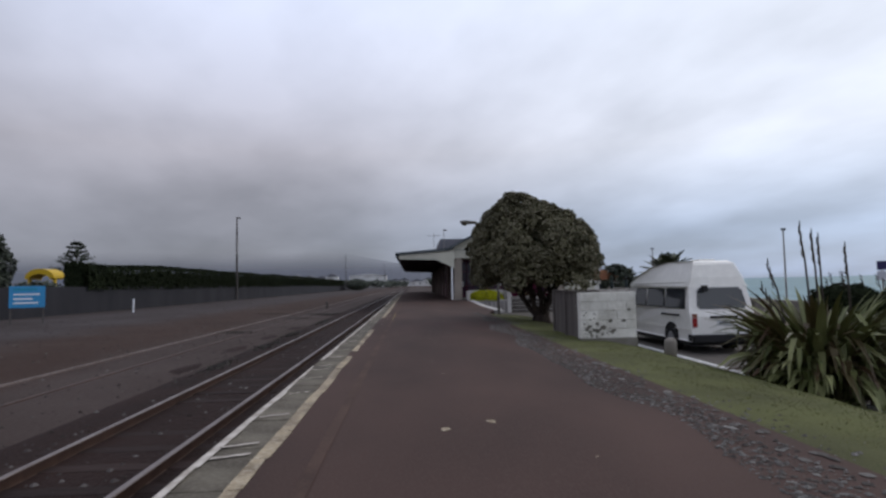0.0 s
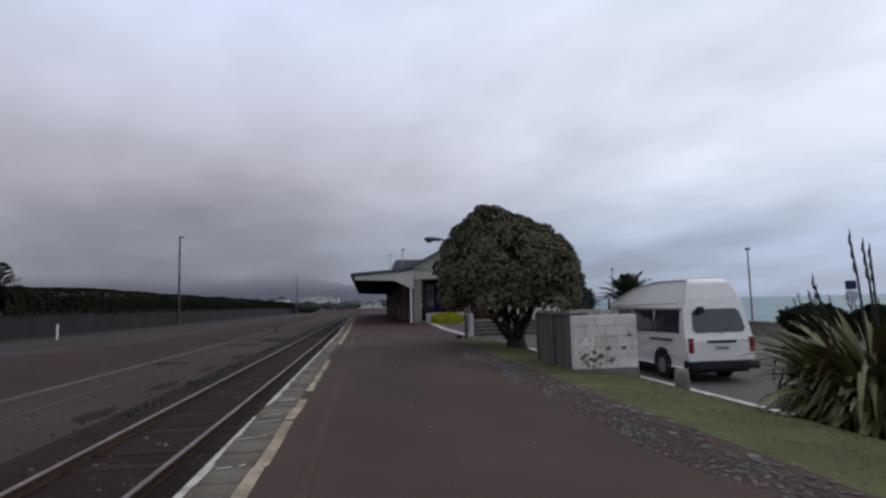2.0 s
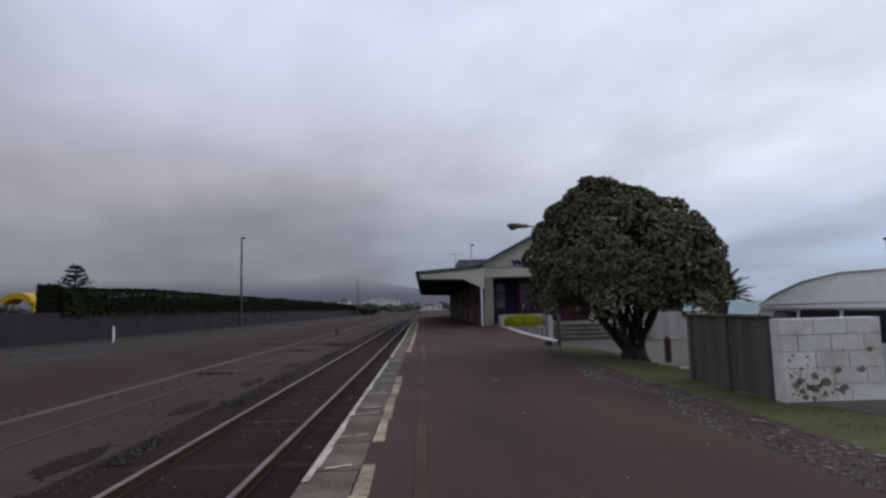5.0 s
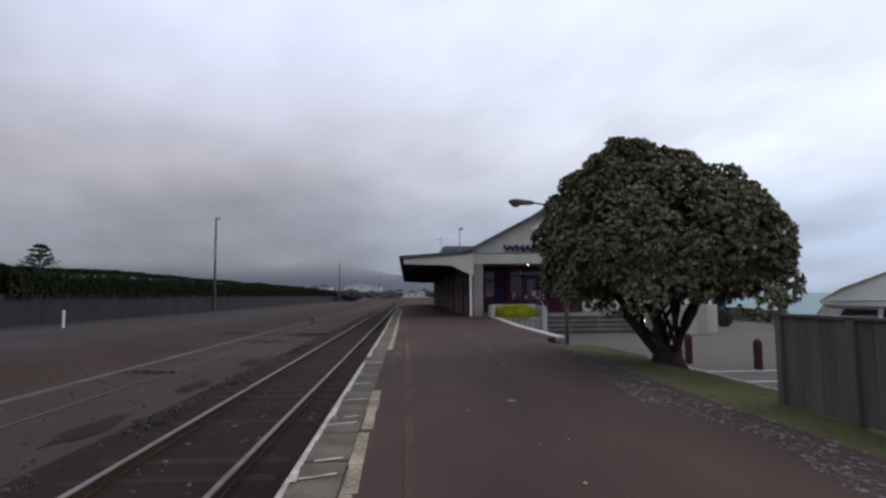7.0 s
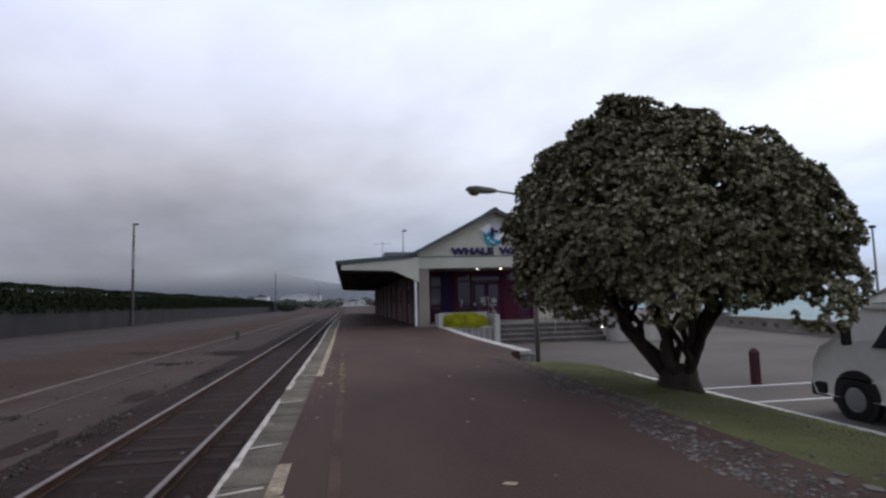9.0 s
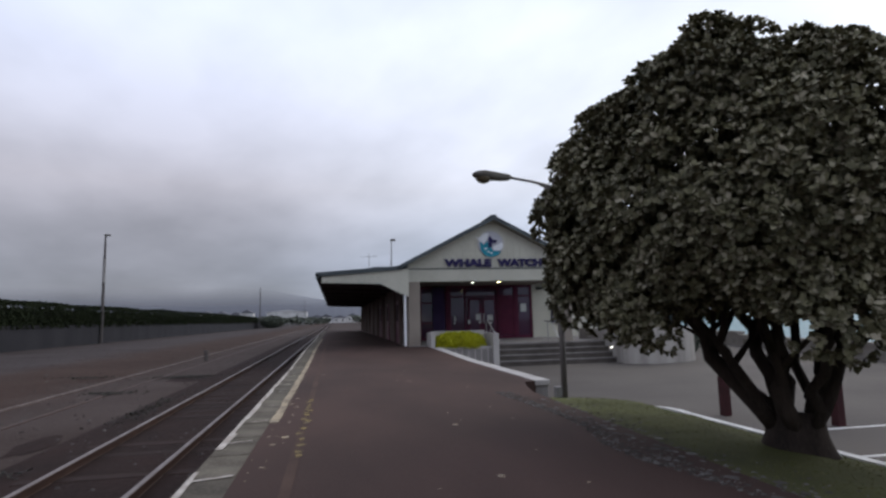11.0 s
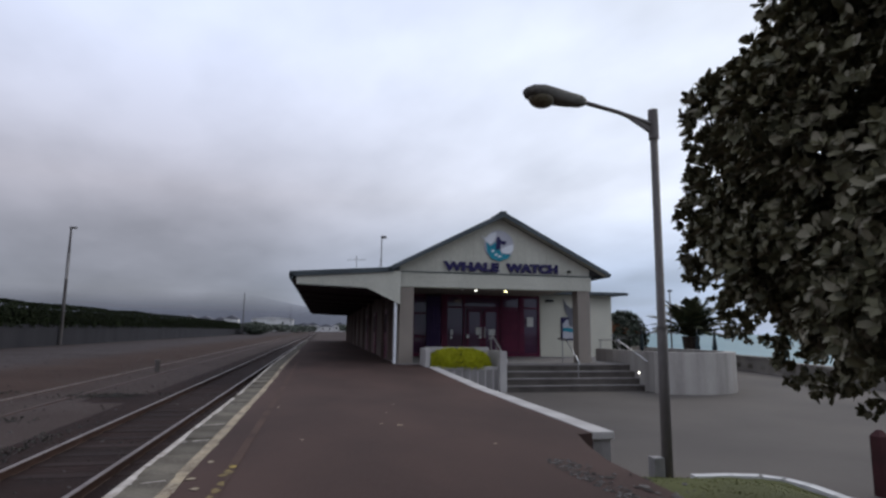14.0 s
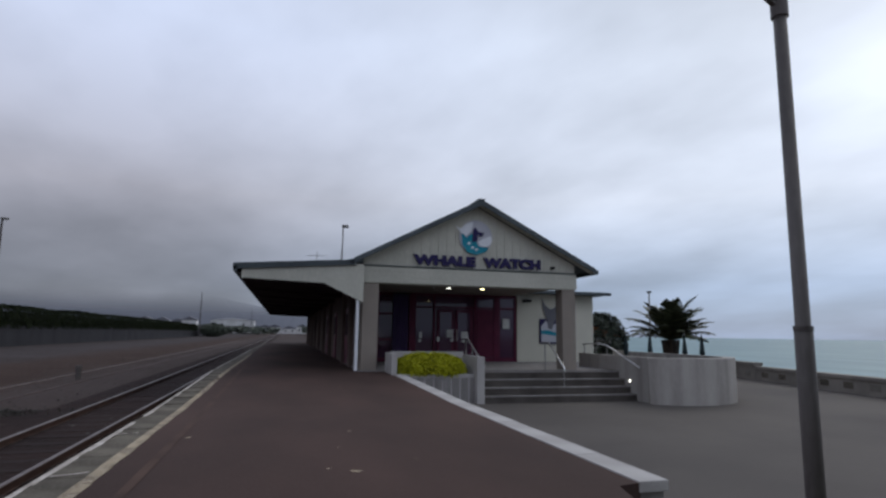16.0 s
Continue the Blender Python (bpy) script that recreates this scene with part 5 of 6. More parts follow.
# ---- car park things ----
def bollard(x, y, h=0.72):
    b = thing("bollard", (x, y, CAR), "square dark red timber bollard with a pointed top", "bollard", group="bollards of the car park")
    bm = bmesh.new()
    box(bm, x - 0.075, x + 0.075, y - 0.075, y + 0.075, CAR - 0.05, CAR + h - 0.08)
    part("post", bm, M_BOLLARD, b)
    bm = bmesh.new()
    bmesh.ops.create_cone(bm, cap_ends=True, segments=4, radius1=0.105, radius2=0.03, depth=0.08, matrix=Matrix.Translation((x, y, CAR + h - 0.04)) @ Matrix.Rotation(math.pi / 4, 4, "Z"))
    part("cap", bm, M_BOLLARD, b)


bollard(7.1, 24.05, 0.82)
bollard(8.17, 22.55, 0.78)


def van():
    g, x0, y0 = CAR, 7.83, 14.45
    v = thing("camper_van", (x0, y0 + 2.3, g), "white high-roof camper van parked beside the kerb", "van")

    def Y(p):
        return y0 + p * 1.10

    def halfw(z):
        return float(np.interp(z, [0.2, 0.45, 0.9, 1.2, 1.78], [0.79, 0.825, 0.835, 0.815, 0.735]))

    side = [(0.03, 0.32), (0.0, 0.5), (0.0, 0.95), (0.06, 1.16), (0.17, 1.70), (0.26, 1.79), (3.55, 1.79), (3.75, 1.72), (4.28, 1.20), (4.50, 1.08), (4.62, 0.85), (4.66, 0.5), (4.62, 0.32)]
    bm = bmesh.new()
    cols = []
    for s in (-1, 1):
        cols.append([bm.verts.new((x0 + s * halfw(z), Y(p), g + z)) for p, z in side])
    n = len(side)
    for k in range(n):
        j = (k + 1) % n
        bm.faces.new((cols[0][k], cols[0][j], cols[1][j], cols[1][k]))
    # sides split at the belt line
    for c in cols:
        bm.faces.new(c)
    bmesh.ops.triangulate(bm, faces=[f for f in bm.faces if len(f.verts) > 4])
    long_e = [e for e in bm.edges if abs(e.verts[0].co.x - e.verts[1].co.x) < 0.2 and len(e.link_faces) == 2 and e.calc_face_angle(0) > 0.5]
    bmesh.ops.bevel(bm, geom=long_e, offset=0.045, segments=3, affect="EDGES", profile=0.5)
    part("body", bm, M_VAN, v, "white painted body")
    # fibreglass roof
    prof = [(0.17, 1.70), (0.22, 1.95), (0.34, 2.32), (0.50, 2.38), (1.7, 2.39), (2.6, 2.27), (3.4, 2.02), (3.85, 1.76), (3.80, 1.70)]
    bm = bmesh.new()
    rows = []
    for p, z in prof:
        w = float(np.interp(z, [1.70, 1.78, 2.1, 2.3, 2.39], [0.765, 0.755, 0.66, 0.58, 0.50]))
        rows.append((p, z, w))
    cols = [[], []]
    for i, s in enumerate((-1, 1)):
        for p, z, w in rows:
            cols[i].append(bm.verts.new((x0 + s * w, Y(p), g + z)))
    for k in range(len(rows) - 1):
        bm.faces.new((cols[0][k], cols[0][k + 1], cols[1][k + 1], cols[1][k]))
    for c, s in zip(cols, (-1, 1)):
        base = [bm.verts.new((x0 + s * 0.768, Y(p), g + 1.70)) for p in (0.5, 1.7, 2.6, 3.4)]
        bm.faces.new((c[0], c[1], c[2], c[3], base[0]))
        for k in range(3):
            bm.faces.new((c[3 + k], c[4 + k], base[k + 1], base[k]))
        bm.faces.new((c[6], c[7], c[8], base[3]))
    bmesh.ops.remove_doubles(bm, verts=bm.verts[:], dist=0.001)
    es = [e for e in bm.edges if len(e.link_faces) == 2 and e.calc_face_angle(0) > 0.4]
    bmesh.ops.bevel(bm, geom=es, offset=0.05, segments=3, affect="EDGES", profile=0.5)
    cap = part("high_roof", bm, M_VANROOF, v, "raised white fibreglass roof")
    part("roof_vent", boxbm(x0 - 0.22, x0 + 0.22, Y(0.65), Y(1.05), g + 2.36, g + 2.43, bevel=0.02), M_VANROOF, cap)
    part("roof_seam", boxbm(x0 - 0.785, x0 + 0.785, Y(0.20), Y(3.75), g + 1.70, g + 1.735), M_VANROOF, v)
    # side windows
    for s in (-1, 1):
        for a, b, z0, z1 in ((0.38, 1.42, 1.16, 1.64), (1.52, 2.55, 1.16, 1.64), (2.66, 3.62, 1.16, 1.62)):
            w0, w1 = halfw(z0) + 0.006, halfw(z1) + 0.006
            a1, b1 = a + 0.03, b - (0.03 if b < 3 else 0.32)
            for nm, mt, e, o in (("window_seal", M_BLACK, 0.03, 0.0), ("window", M_GLASS, 0.0, 0.005)):
                bm = bmesh.new()
                q = [(s * (w0 + o), a - e, z0 - e), (s * (w0 + o), b + e, z0 - e), (s * (w1 + o), b1 + e, z1 + e), (s * (w1 + o), a1 - e, z1 + e)]
                out = [bm.verts.new((x0 + x, Y(y), g + z)) for x, y, z in q]
                inn = [bm.verts.new((x0 + x - s * 0.012, Y(y), g + z)) for x, y, z in q]
                bm.faces.new(out)
                bm.faces.new(inn[::-1])
                for k in range(4):
                    bm.faces.new((out[k], out[(k + 1) % 4], inn[(k + 1) % 4], inn[k]))
                if nm == "window_seal":
                    seal = part(nm, bm, mt, v)
                else:
                    part(nm, bm, mt, v, "dark tinted side window")
        part("vent_strip", boxbm(x0 + s * 0.838 - 0.008, x0 + s * 0.838 + 0.008, Y(0.62), Y(1.62), g + 0.93, g + 0.98), M_BLACK, v)
        part("rubbing_strip", boxbm(x0 + s * 0.836 - 0.006, x0 + s * 0.836 + 0.006, Y(0.05), Y(4.3), g + 0.60, g + 0.63), M_VANROOF, v)
        for p in (1.1, 3.95):
            wx = x0 + s * 0.71
            part("wheel_arch", tube(bmesh.new(), [(x0 + s * 0.80, Y(p), g + 0.36), (x0 + s * 0.842, Y(p), g + 0.36)], 0.40, 24), M_BLACK, v)
            wheel = part("wheel", tube(bmesh.new(), [(wx - 0.1 * s, Y(p), g + 0.315), (wx - 0.07 * s, Y(p), g + 0.315), (wx + 0.125 * s, Y(p), g + 0.315), (wx + 0.14 * s, Y(p), g + 0.315)], [0.29, 0.315, 0.315, 0.285], 28), M_TYRE, v, "black tyre")
            part("rim", tube(bmesh.new(), [(wx + 0.13 * s, Y(p), g + 0.315), (wx + 0.150 * s, Y(p), g + 0.315)], [0.20, 0.17], 20), M_RIM, wheel, "grey steel rim")
        part("door_mirror", boxbm(x0 + s * 0.98 - 0.07, x0 + s * 0.98 + 0.07, Y(3.86), Y(3.93), g + 1.15, g + 1.4, bevel=0.02), M_BLACK, v)
        part("tail_lamp", boxbm(x0 + s * 0.755 - 0.065, x0 + s * 0.755 + 0.065, Y(-0.012), Y(0.05), g + 0.68, g + 0.92, bevel=0.01), M_TAIL, v, "red tail lamp")
        part("turn_lamp", boxbm(x0 + s * 0.755 - 0.065, x0 + s * 0.755 + 0.065, Y(-0.012), Y(0.06), g + 0.925, g + 1.02, bevel=0.008), M_AMBER, v, "amber turn lamp")
        part("head_lamp", boxbm(x0 + s * 0.58 - 0.16, x0 + s * 0.58 + 0.16, Y(4.58), Y(4.67), g + 0.68, g + 0.84, bevel=0.02), M_GLASS, v)
    # tailgate: tilted window, handle strip, plate, wiper
    bm = bmesh.new()
    q = [(-0.66, 0.052, 1.14), (0.66, 0.052, 1.14), (0.58, 0.162, 1.68), (-0.58, 0.162, 1.68)]
    out = [bm.verts.new((x0 + x, Y(y - 0.014), g + z)) for x, y, z in q]
    inn = [bm.verts.new((x0 + x, Y(y + 0.01), g + z)) for x, y, z in q]
    bm.faces.new(out)
    bm.faces.new(inn[::-1])
    for k in range(4):
        bm.faces.new((out[k], out[(k + 1) % 4], inn[(k + 1) % 4], inn[k]))
    bmesh.ops.bevel(bm, geom=[e for e in bm.edges if abs(e.verts[0].co.y - e.verts[1].co.y) < 0.03 and (e.verts[0].co - e.verts[1].co).length < 0.03], offset=0.06, segments=3, affect="EDGES")
    rw = part("rear_window", bm, M_GLASS, v, "dark rear window")
    part("wiper", tube(bmesh.new(), [(x0 + 0.02, Y(0.03), g + 1.12), (x0 + 0.30, Y(0.055), g + 1.28)], 0.008, 6), M_BLACK, rw)
    part("mirror", boxbm(x0 - 0.52, x0 - 0.36, Y(0.02), Y(0.09), g + 1.58, g + 1.74, bevel=0.02), M_BLACK, rw, "black rear mirror")
    part("handle_strip", boxbm(x0 - 0.36, x0 + 0.36, Y(-0.02), Y(0.01), g + 0.90, g + 0.96, bevel=0.008), M_BLACK, v)
    pl = part("number_plate", boxbm(x0 - 0.19, x0 + 0.19, Y(-0.014), Y(0.0), g + 0.72, g + 0.85), M_PLATE, v, "pale rear number plate")
    part("print_bar", boxbm(x0 - 0.14, x0 + 0.14, Y(-0.018), Y(-0.013), g + 0.765, g + 0.805), M_BARTEXT, pl)
    part("rear_bumper", boxbm(x0 - 0.84, x0 + 0.84, Y(-0.12), Y(0.22), g + 0.30, g + 0.50, bevel=0.035), M_BLACK, v, "black rear bumper")
    part("front_bumper", boxbm(x0 - 0.83, x0 + 0.83, Y(4.45), Y(4.75), g + 0.28, g + 0.52, bevel=0.04), M_BLACK, v, "black front bumper")
    part("sill", boxbm(x0 - 0.78, x0 + 0.78, Y(0.2), Y(4.4), g + 0.2, g + 0.33), M_BLACK, v)
    bm = bmesh.new()
    q = [(-0.70, 3.80, 1.69), (0.70, 3.80, 1.69), (0.74, 4.26, 1.24), (-0.74, 4.26, 1.24)]
    bm.faces.new([bm.verts.new((x0 + x, Y(y + 0.012), g + z + 0.012)) for x, y, z in q])
    bmesh.ops.solidify(bm, geom=bm.faces[:], thickness=0.01)
    part("windscreen", bm, M_GLASS, v)


van()

# ---- palms, terrace and shrubs beyond the steps ----
def palm(x, y, z, h, r, seed, stem=0.2):
    rng = np.random.default_rng(seed)
    p = thing("palm", (x, y, z), "short palm with arching feathery dark green fronds", "palm", group="palms")
    bm = bmesh.new()
    tube(bm, [(x, y, z - 0.1), (x, y, z + h * 0.5), (x, y, z + h)], [stem * 1.15, stem, stem * 1.25], 12)
    part("trunk", bm, M_BARK, p)
    V, Fc = [], []
    for k in range(34):
        a = k * 2.39996 + rng.normal() * 0.2
        el = 0.30 + 1.15 * (k + 0.5) / 34
        hd = np.array([math.cos(a), math.sin(a), 0])
        sd = np.array([-math.sin(a), math.cos(a), 0])
        q = np.array([x, y, z + h])
        ang, L, n = el, r * (0.85 + 0.3 * rng.random()), 12
        for s in range(n):
            d = hd * math.cos(ang) + np.array([0, 0, math.sin(ang)])
            q2 = q + d * L / n
            for t in (0.0, 0.33, 0.66):
                c = q + (q2 - q) * t
                for sg in (-1, 1):
                    ll = r * 0.23 * math.sin(math.pi * min(1, (s + t + 1.2) / (n + 1)))
                    e = c + sd * sg * ll * 0.75 + d * ll * 0.75 + np.array([0, 0, -0.2 * ll + 0.08 * ll * rng.normal()])
                    i = len(V)
                    V += [c - d * 0.06, c + d * 0.06, e + d * 0.05, e - d * 0.05]
                    Fc.append((i, i + 1, i + 2, i + 3))
            i = len(V)
            V += [q - sd * 0.015, q + sd * 0.015, q2 + sd * 0.012, q2 - sd * 0.012]
            Fc.append((i, i + 1, i + 2, i + 3))
            q = q2
            ang -= 0.04 + 0.10 * s / n
    quads("fronds", V, Fc, M_PALM, p)


palm(22.4, 50.0, CAR, 1.85, 2.9, 21, 0.42)
palm(20.0, 54.5, CAR, 1.5, 2.1, 22, 0.18)


def bush(name, at, size, count, mat, seed, label, cat, leaf=0.16, per=6, stem=True):
    rng = np.random.default_rng(seed)
    b = thing(name, at, label, cat)
    at, size = np.array(at), np.array(size)
    cs, ns = [], []
    for k in range(count):
        d = rng.normal(size=3)
        d /= np.linalg.norm(d)
        lump = 1 + 0.22 * noise.noise(Vector(d * 2.3 + seed))
        cs.append(at + np.array([0, 0, size[2]]) + d * size * lump * (0.72 + 0.28 * rng.random()))
        ns.append(d + np.array([0, 0, 0.4]))
    V, Fc = leaves(cs, ns, leaf, per, rng, aspect=0.5)
    if stem:
        bm = bmesh.new()
        tube(bm, [tuple(at), tuple(at + np.array([0.05, 0, size[2] * 1.2]))], [0.12, 0.05], 8)
        for k in range(5):
            a = k * 1.256
            tube(bm, [tuple(at + np.array([0, 0, size[2] * 0.4])), tuple(at + np.array([size[0] * 0.6 * math.cos(a), size[1] * 0.6 * math.sin(a), size[2] * 1.2]))], [0.06, 0.02], 6)
        part("trunk", bm, M_BARK, b)
    quads("crown", V, Fc, mat, b)


bush("terrace_tree", (17.7, 50.0, CAR), (1.45, 1.4, 1.65), 900, M_FARTREE, 31, "dark rounded tree behind the station wing", "tree", 0.22)
bush("terrace_shrub", (17.9, 41.5, CAR), (0.5, 0.5, 0.55), 260, M_FARTREE, 32, "small dark shrub beside the curved wall", "shrub", 0.14, 6, False)
# terrace: folded umbrellas, small white kiosk, orange shade
for k, (x, y) in enumerate(((17.2, 42.0), (18.25, 42.2), (15.9, 42.6), (14.9, 42.9))):
    u = thing("folded_umbrella", (x, y, 0.0), "closed dark canvas garden umbrella", "umbrella", group="terrace umbrellas")
    part("pole", tube(bmesh.new(), [(x, y, CAR), (x, y, 1.5)], 0.022, 8), M_STEEL, u)
    part("canopy", tube(bmesh.new(), [(x, y, 0.45), (x, y, 0.6), (x, y, 1.1), (x, y, 1.45)], [0.07, 0.12, 0.07, 0.015], 10), M_DARKCLOTH, u, "dark green folded canvas")
    part("base", tube(bmesh.new(), [(x, y, CAR), (x, y, CAR + 0.08)], 0.22, 14), M_CONC2, u)
kiosk = thing("terrace_kiosk", (16.4, 53, CAR), "low white terrace building with terracotta roof", "building")
part("wall", boxbm(14.4, 18.6, 49.5, 53, CAR, 1.25), M_FARWHITE, kiosk)
part("roof", prism(bmesh.new(), [(14.2, 1.25), (18.8, 1.25), (16.5, 2.1)], "y", 49.3, 53.2), M_ORANGE, kiosk)
for k in range(3):
    part("window", boxbm(14.8 + k * 1.3, 15.6 + k * 1.3, 49.48, 49.5, 0.1, 0.9), M_GLASS, kiosk)


def carlamp(x, y, z, h, s):
    l = thing("car_park_lamp", (x, y, z), "slim grey car park lamp post with small lantern", "street lamp", group="car park lamps")
    part("pole", tube(bmesh.new(), [(x, y, z), (x, y, z + h)], [0.06, 0.04], 10), M_STEEL, l)
    part("lantern", boxbm(x - 0.09, x + 0.12, y - 0.09, y + 0.09, z + h - 0.02, z + h + 0.1, bevel=0.03), M_BLACK, l)


carlamp(21.2, 50.2, CAR, 4.6, 1)
carlamp(20.9, 31.6, CAR - 0.2, 4.75, -1)

# ---- west side: fence, hedge, poles ----
FX = -21.8
wf = thing("yard_fence", (FX, 80, 0), "long low dark grey sheet fence along the yard", "fence")
for k in range(64):
    y = 15.5 + k * 3.0
    part("panel", boxbm(FX - 0.03, FX + 0.02, y, y + 2.9995, -0.4, 1.50), M_FENCE, wf)
    part("post", boxbm(FX - 0.10, FX - 0.032, y - 0.04, y + 0.04, -0.3, 1.48), M_FENCE, wf)
rng = np.random.default_rng(12)
lh = thing("hedge", (FX - 1.3, 100, 0), "long dark green clipped hedge behind the fence", "hedge")
cs, ns = [], []
for k in range(26000):
    y = 40.2 + 147 * rng.random() ** 1.35
    top = float(np.interp(y, [30, 38, 52, 70, 120, 190], [2.66, 2.78, 3.08, 3.06, 3.06, 2.8])) + 0.16 * noise.noise(Vector((0, y * 0.12, 2))) + 0.10 * noise.noise(Vector((0, y * 0.9, 5))) 
    if rng.random() < 0.45:
        cs.append(np.array([FX + 0.14 - 0.5 * rng.random(), y, 1.30 + (top - 1.35) * rng.random()]))
        ns.append(np.array([1, 0, 0.35]))
    elif rng.random() < 0.15:
        cs.append(np.array([FX - 0.3 - 1.1 * rng.random(), 40.2 + 0.4 * rng.random(), 0.6 + (top - 0.6) * rng.random()]))
        ns.append(np.array([0.2, -1, 0.3]))
    else:
        cs.append(np.array([FX - 0.3 - 1.1 * rng.random(), y, top - 0.12 + 0.22 * rng.random()]))
        ns.append(np.array([0.3, 0, 1]))
V, Fc = leaves(cs, ns, 0.15, 6, rng, aspect=0.6)
quads("foliage", V, Fc, M_HEDGE, lh)
# near-black boxes behind the leaves; the hedge's inner shade is in their colour
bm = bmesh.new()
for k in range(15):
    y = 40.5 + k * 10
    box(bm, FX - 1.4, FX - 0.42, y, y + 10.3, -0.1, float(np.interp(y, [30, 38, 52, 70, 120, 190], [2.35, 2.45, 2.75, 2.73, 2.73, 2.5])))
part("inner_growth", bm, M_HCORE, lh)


def utility_pole(x, y, h, head):
    p = thing("utility_pole", (x, y, 0), "tall weathered pole with a small lamp head beside the hedge", "pole", group="yard poles")
    part("shaft", tube(bmesh.new(), [(x, y, -0.2), (x, y, h * 0.78), (x, y, h)], [0.15, 0.11, 0.07], 10), M_WOODPOLE, p)
    if head:
        part("lamp_head", boxbm(x - 0.1, x + 0.45, y - 0.12, y + 0.12, h - 0.02, h + 0.14, bevel=0.04), M_LAMPHEAD, p)
        part("sleeve", tube(bmesh.new(), [(x, y, h * 0.55), (x, y, h * 0.78)], 0.135, 10), M_STEEL, p)
    else:
        part("cap", tube(bmesh.new(), [(x, y, h), (x, y, h + 0.12)], 0.09, 10), M_STEEL, p)


utility_pole(-21.65, 73.2, 9.85, True)
utility_pole(-20.0, 178, 10.8, False)
utility_pole(-14, 300, 12, False)
marker = thing("white_marker_post", (-18.3, 39.3, -0.2), "short white marker post in the gravel", "marker post")
part("post", boxbm(-18.345, -18.255, 39.255, 39.345, -0.3, 0.64, bevel=0.01), M_SIGNWHITE, marker)
board = thing("blue_notice_board", (-17.2, 27.0, -0.2), "blue notice board on two posts beside the yard fence", "sign")
bd = Vector((-17.2, 27.0, 0))
bw2 = boxbm(-0.66, 0.66, -0.03, 0.03, 0.52, 1.48, bevel=0.01)
bmesh.ops.transform(bw2, matrix=Matrix.Translation(bd) @ Matrix.Rotation(radians(32), 4, "Z"), verts=bw2.verts[:])
pn = part("panel", bw2, M_BLUE, board)
for k, (a, b, z) in enumerate(((-0.5, 0.35, 1.3), (-0.5, 0.45, 1.08), (-0.5, 0.2, 0.88), (-0.5, 0.4, 0.7))):
    q = boxbm(a, b, -0.038, -0.03, z, z + 0.07)
    bmesh.ops.transform(q, matrix=Matrix.Translation(bd) @ Matrix.Rotation(radians(32), 4, "Z"), verts=q.verts[:])
    part("print_bar", q, M_SIGNWHITE if k else M_TEAL, pn)
for s in (-0.6, 0.6):
    q = boxbm(s - 0.04, s + 0.04, 0.03, 0.12, -0.2, 1.45)
    bmesh.ops.transform(q, matrix=Matrix.Translation(bd) @ Matrix.Rotation(radians(32), 4, "Z"), verts=q.verts[:])
    part("post", q, M_WOODPOLE, board)
play = thing("yellow_play_shelter", (-29.2, 48, 0), "yellow arched playground shelter behind the hedge", "play shelter")
pts = []
for k in range(13):
    a = math.pi * k / 12
    pts.append((-29.2 + 1.1 * math.cos(a), 2.3 + 0.75 * math.sin(a)))
for k in range(12, -1, -1):
    a = math.pi * k / 12
    pts.append((-29.2 + 0.8 * math.cos(a), 2.2 + 0.42 * math.sin(a)))
part("arch", prism(bmesh.new(), pts, "y", 47.2, 48.8), M_YPLASTIC, play)
for x in (-30.15, -28.25):
    part("post", boxbm(x - 0.1, x + 0.1, 47.5, 47.7, 0, 2.3), M_YPLASTIC, play)
bush("garden_bush", (-23.7, 38.2, 0), (1.5, 1.4, 0.92), 700, M_FARTREE, 41, "grey-green shrub at the end of the hedge", "shrub", 0.2, 5, False)
bush("garden_tree", (-37.0, 52.5, 0), (1.9, 2.2, 3.3), 1100, M_FARTREE, 42, "dark rounded garden tree behind the yard", "tree", 0.3)
bush("far_shrub", (-17.5, 186, 0), (3.5, 8, 1.5), 900, M_FARTREE, 43, "dark shrubs at the far end of the hedge", "shrub", 0.5, 5, False)


def norfolk(x, y, h, seed):
    rng = np.random.default_rng(seed)
    p = thing("norfolk_pine", (x, y, 0), "tiered dark Norfolk pine behind the hedge", "tree")
    part("trunk", tube(bmesh.new(), [(x, y, -0.1), (x, y, h)], [0.25, 0.04], 8), M_BARK, p)
    cs, ns = [], []
    bm = bmesh.new()
    for t in range(8):
        z = h * (0.42 + 0.54 * t / 7)
        r = 3.3 * (1 - 0.80 * t / 7) * (0.8 + 0.4 * rng.random())
        for k in range(6):
            a = 6.283 * k / 6 + t * 0.5 + rng.normal() * 0.15
            e = (x + r * math.cos(a), y + r * math.sin(a), z + (0.12 + 0.25 * rng.random()) * r)
            tube(bm, [(x, y, z), e], [0.05, 0.015], 5)
            for q in range(20):
                f = 0.3 + 0.7 * q / 19
                cs.append(np.array([x + (e[0] - x) * f, y + (e[1] - y) * f, z + (e[2] - z) * f]) + rng.normal(size=3) * 0.07)
                ns.append(np.array([math.cos(a) * 0.6, math.sin(a) * 0.6, 0.8]))
    bm.free()
    V, Fc = leaves(cs, ns, 0.30, 5, rng, aspect=0.3)
    quads("foliage", V, Fc, M_FARTREE, p)


norfolk(-50.3, 90, 8.5, 51)

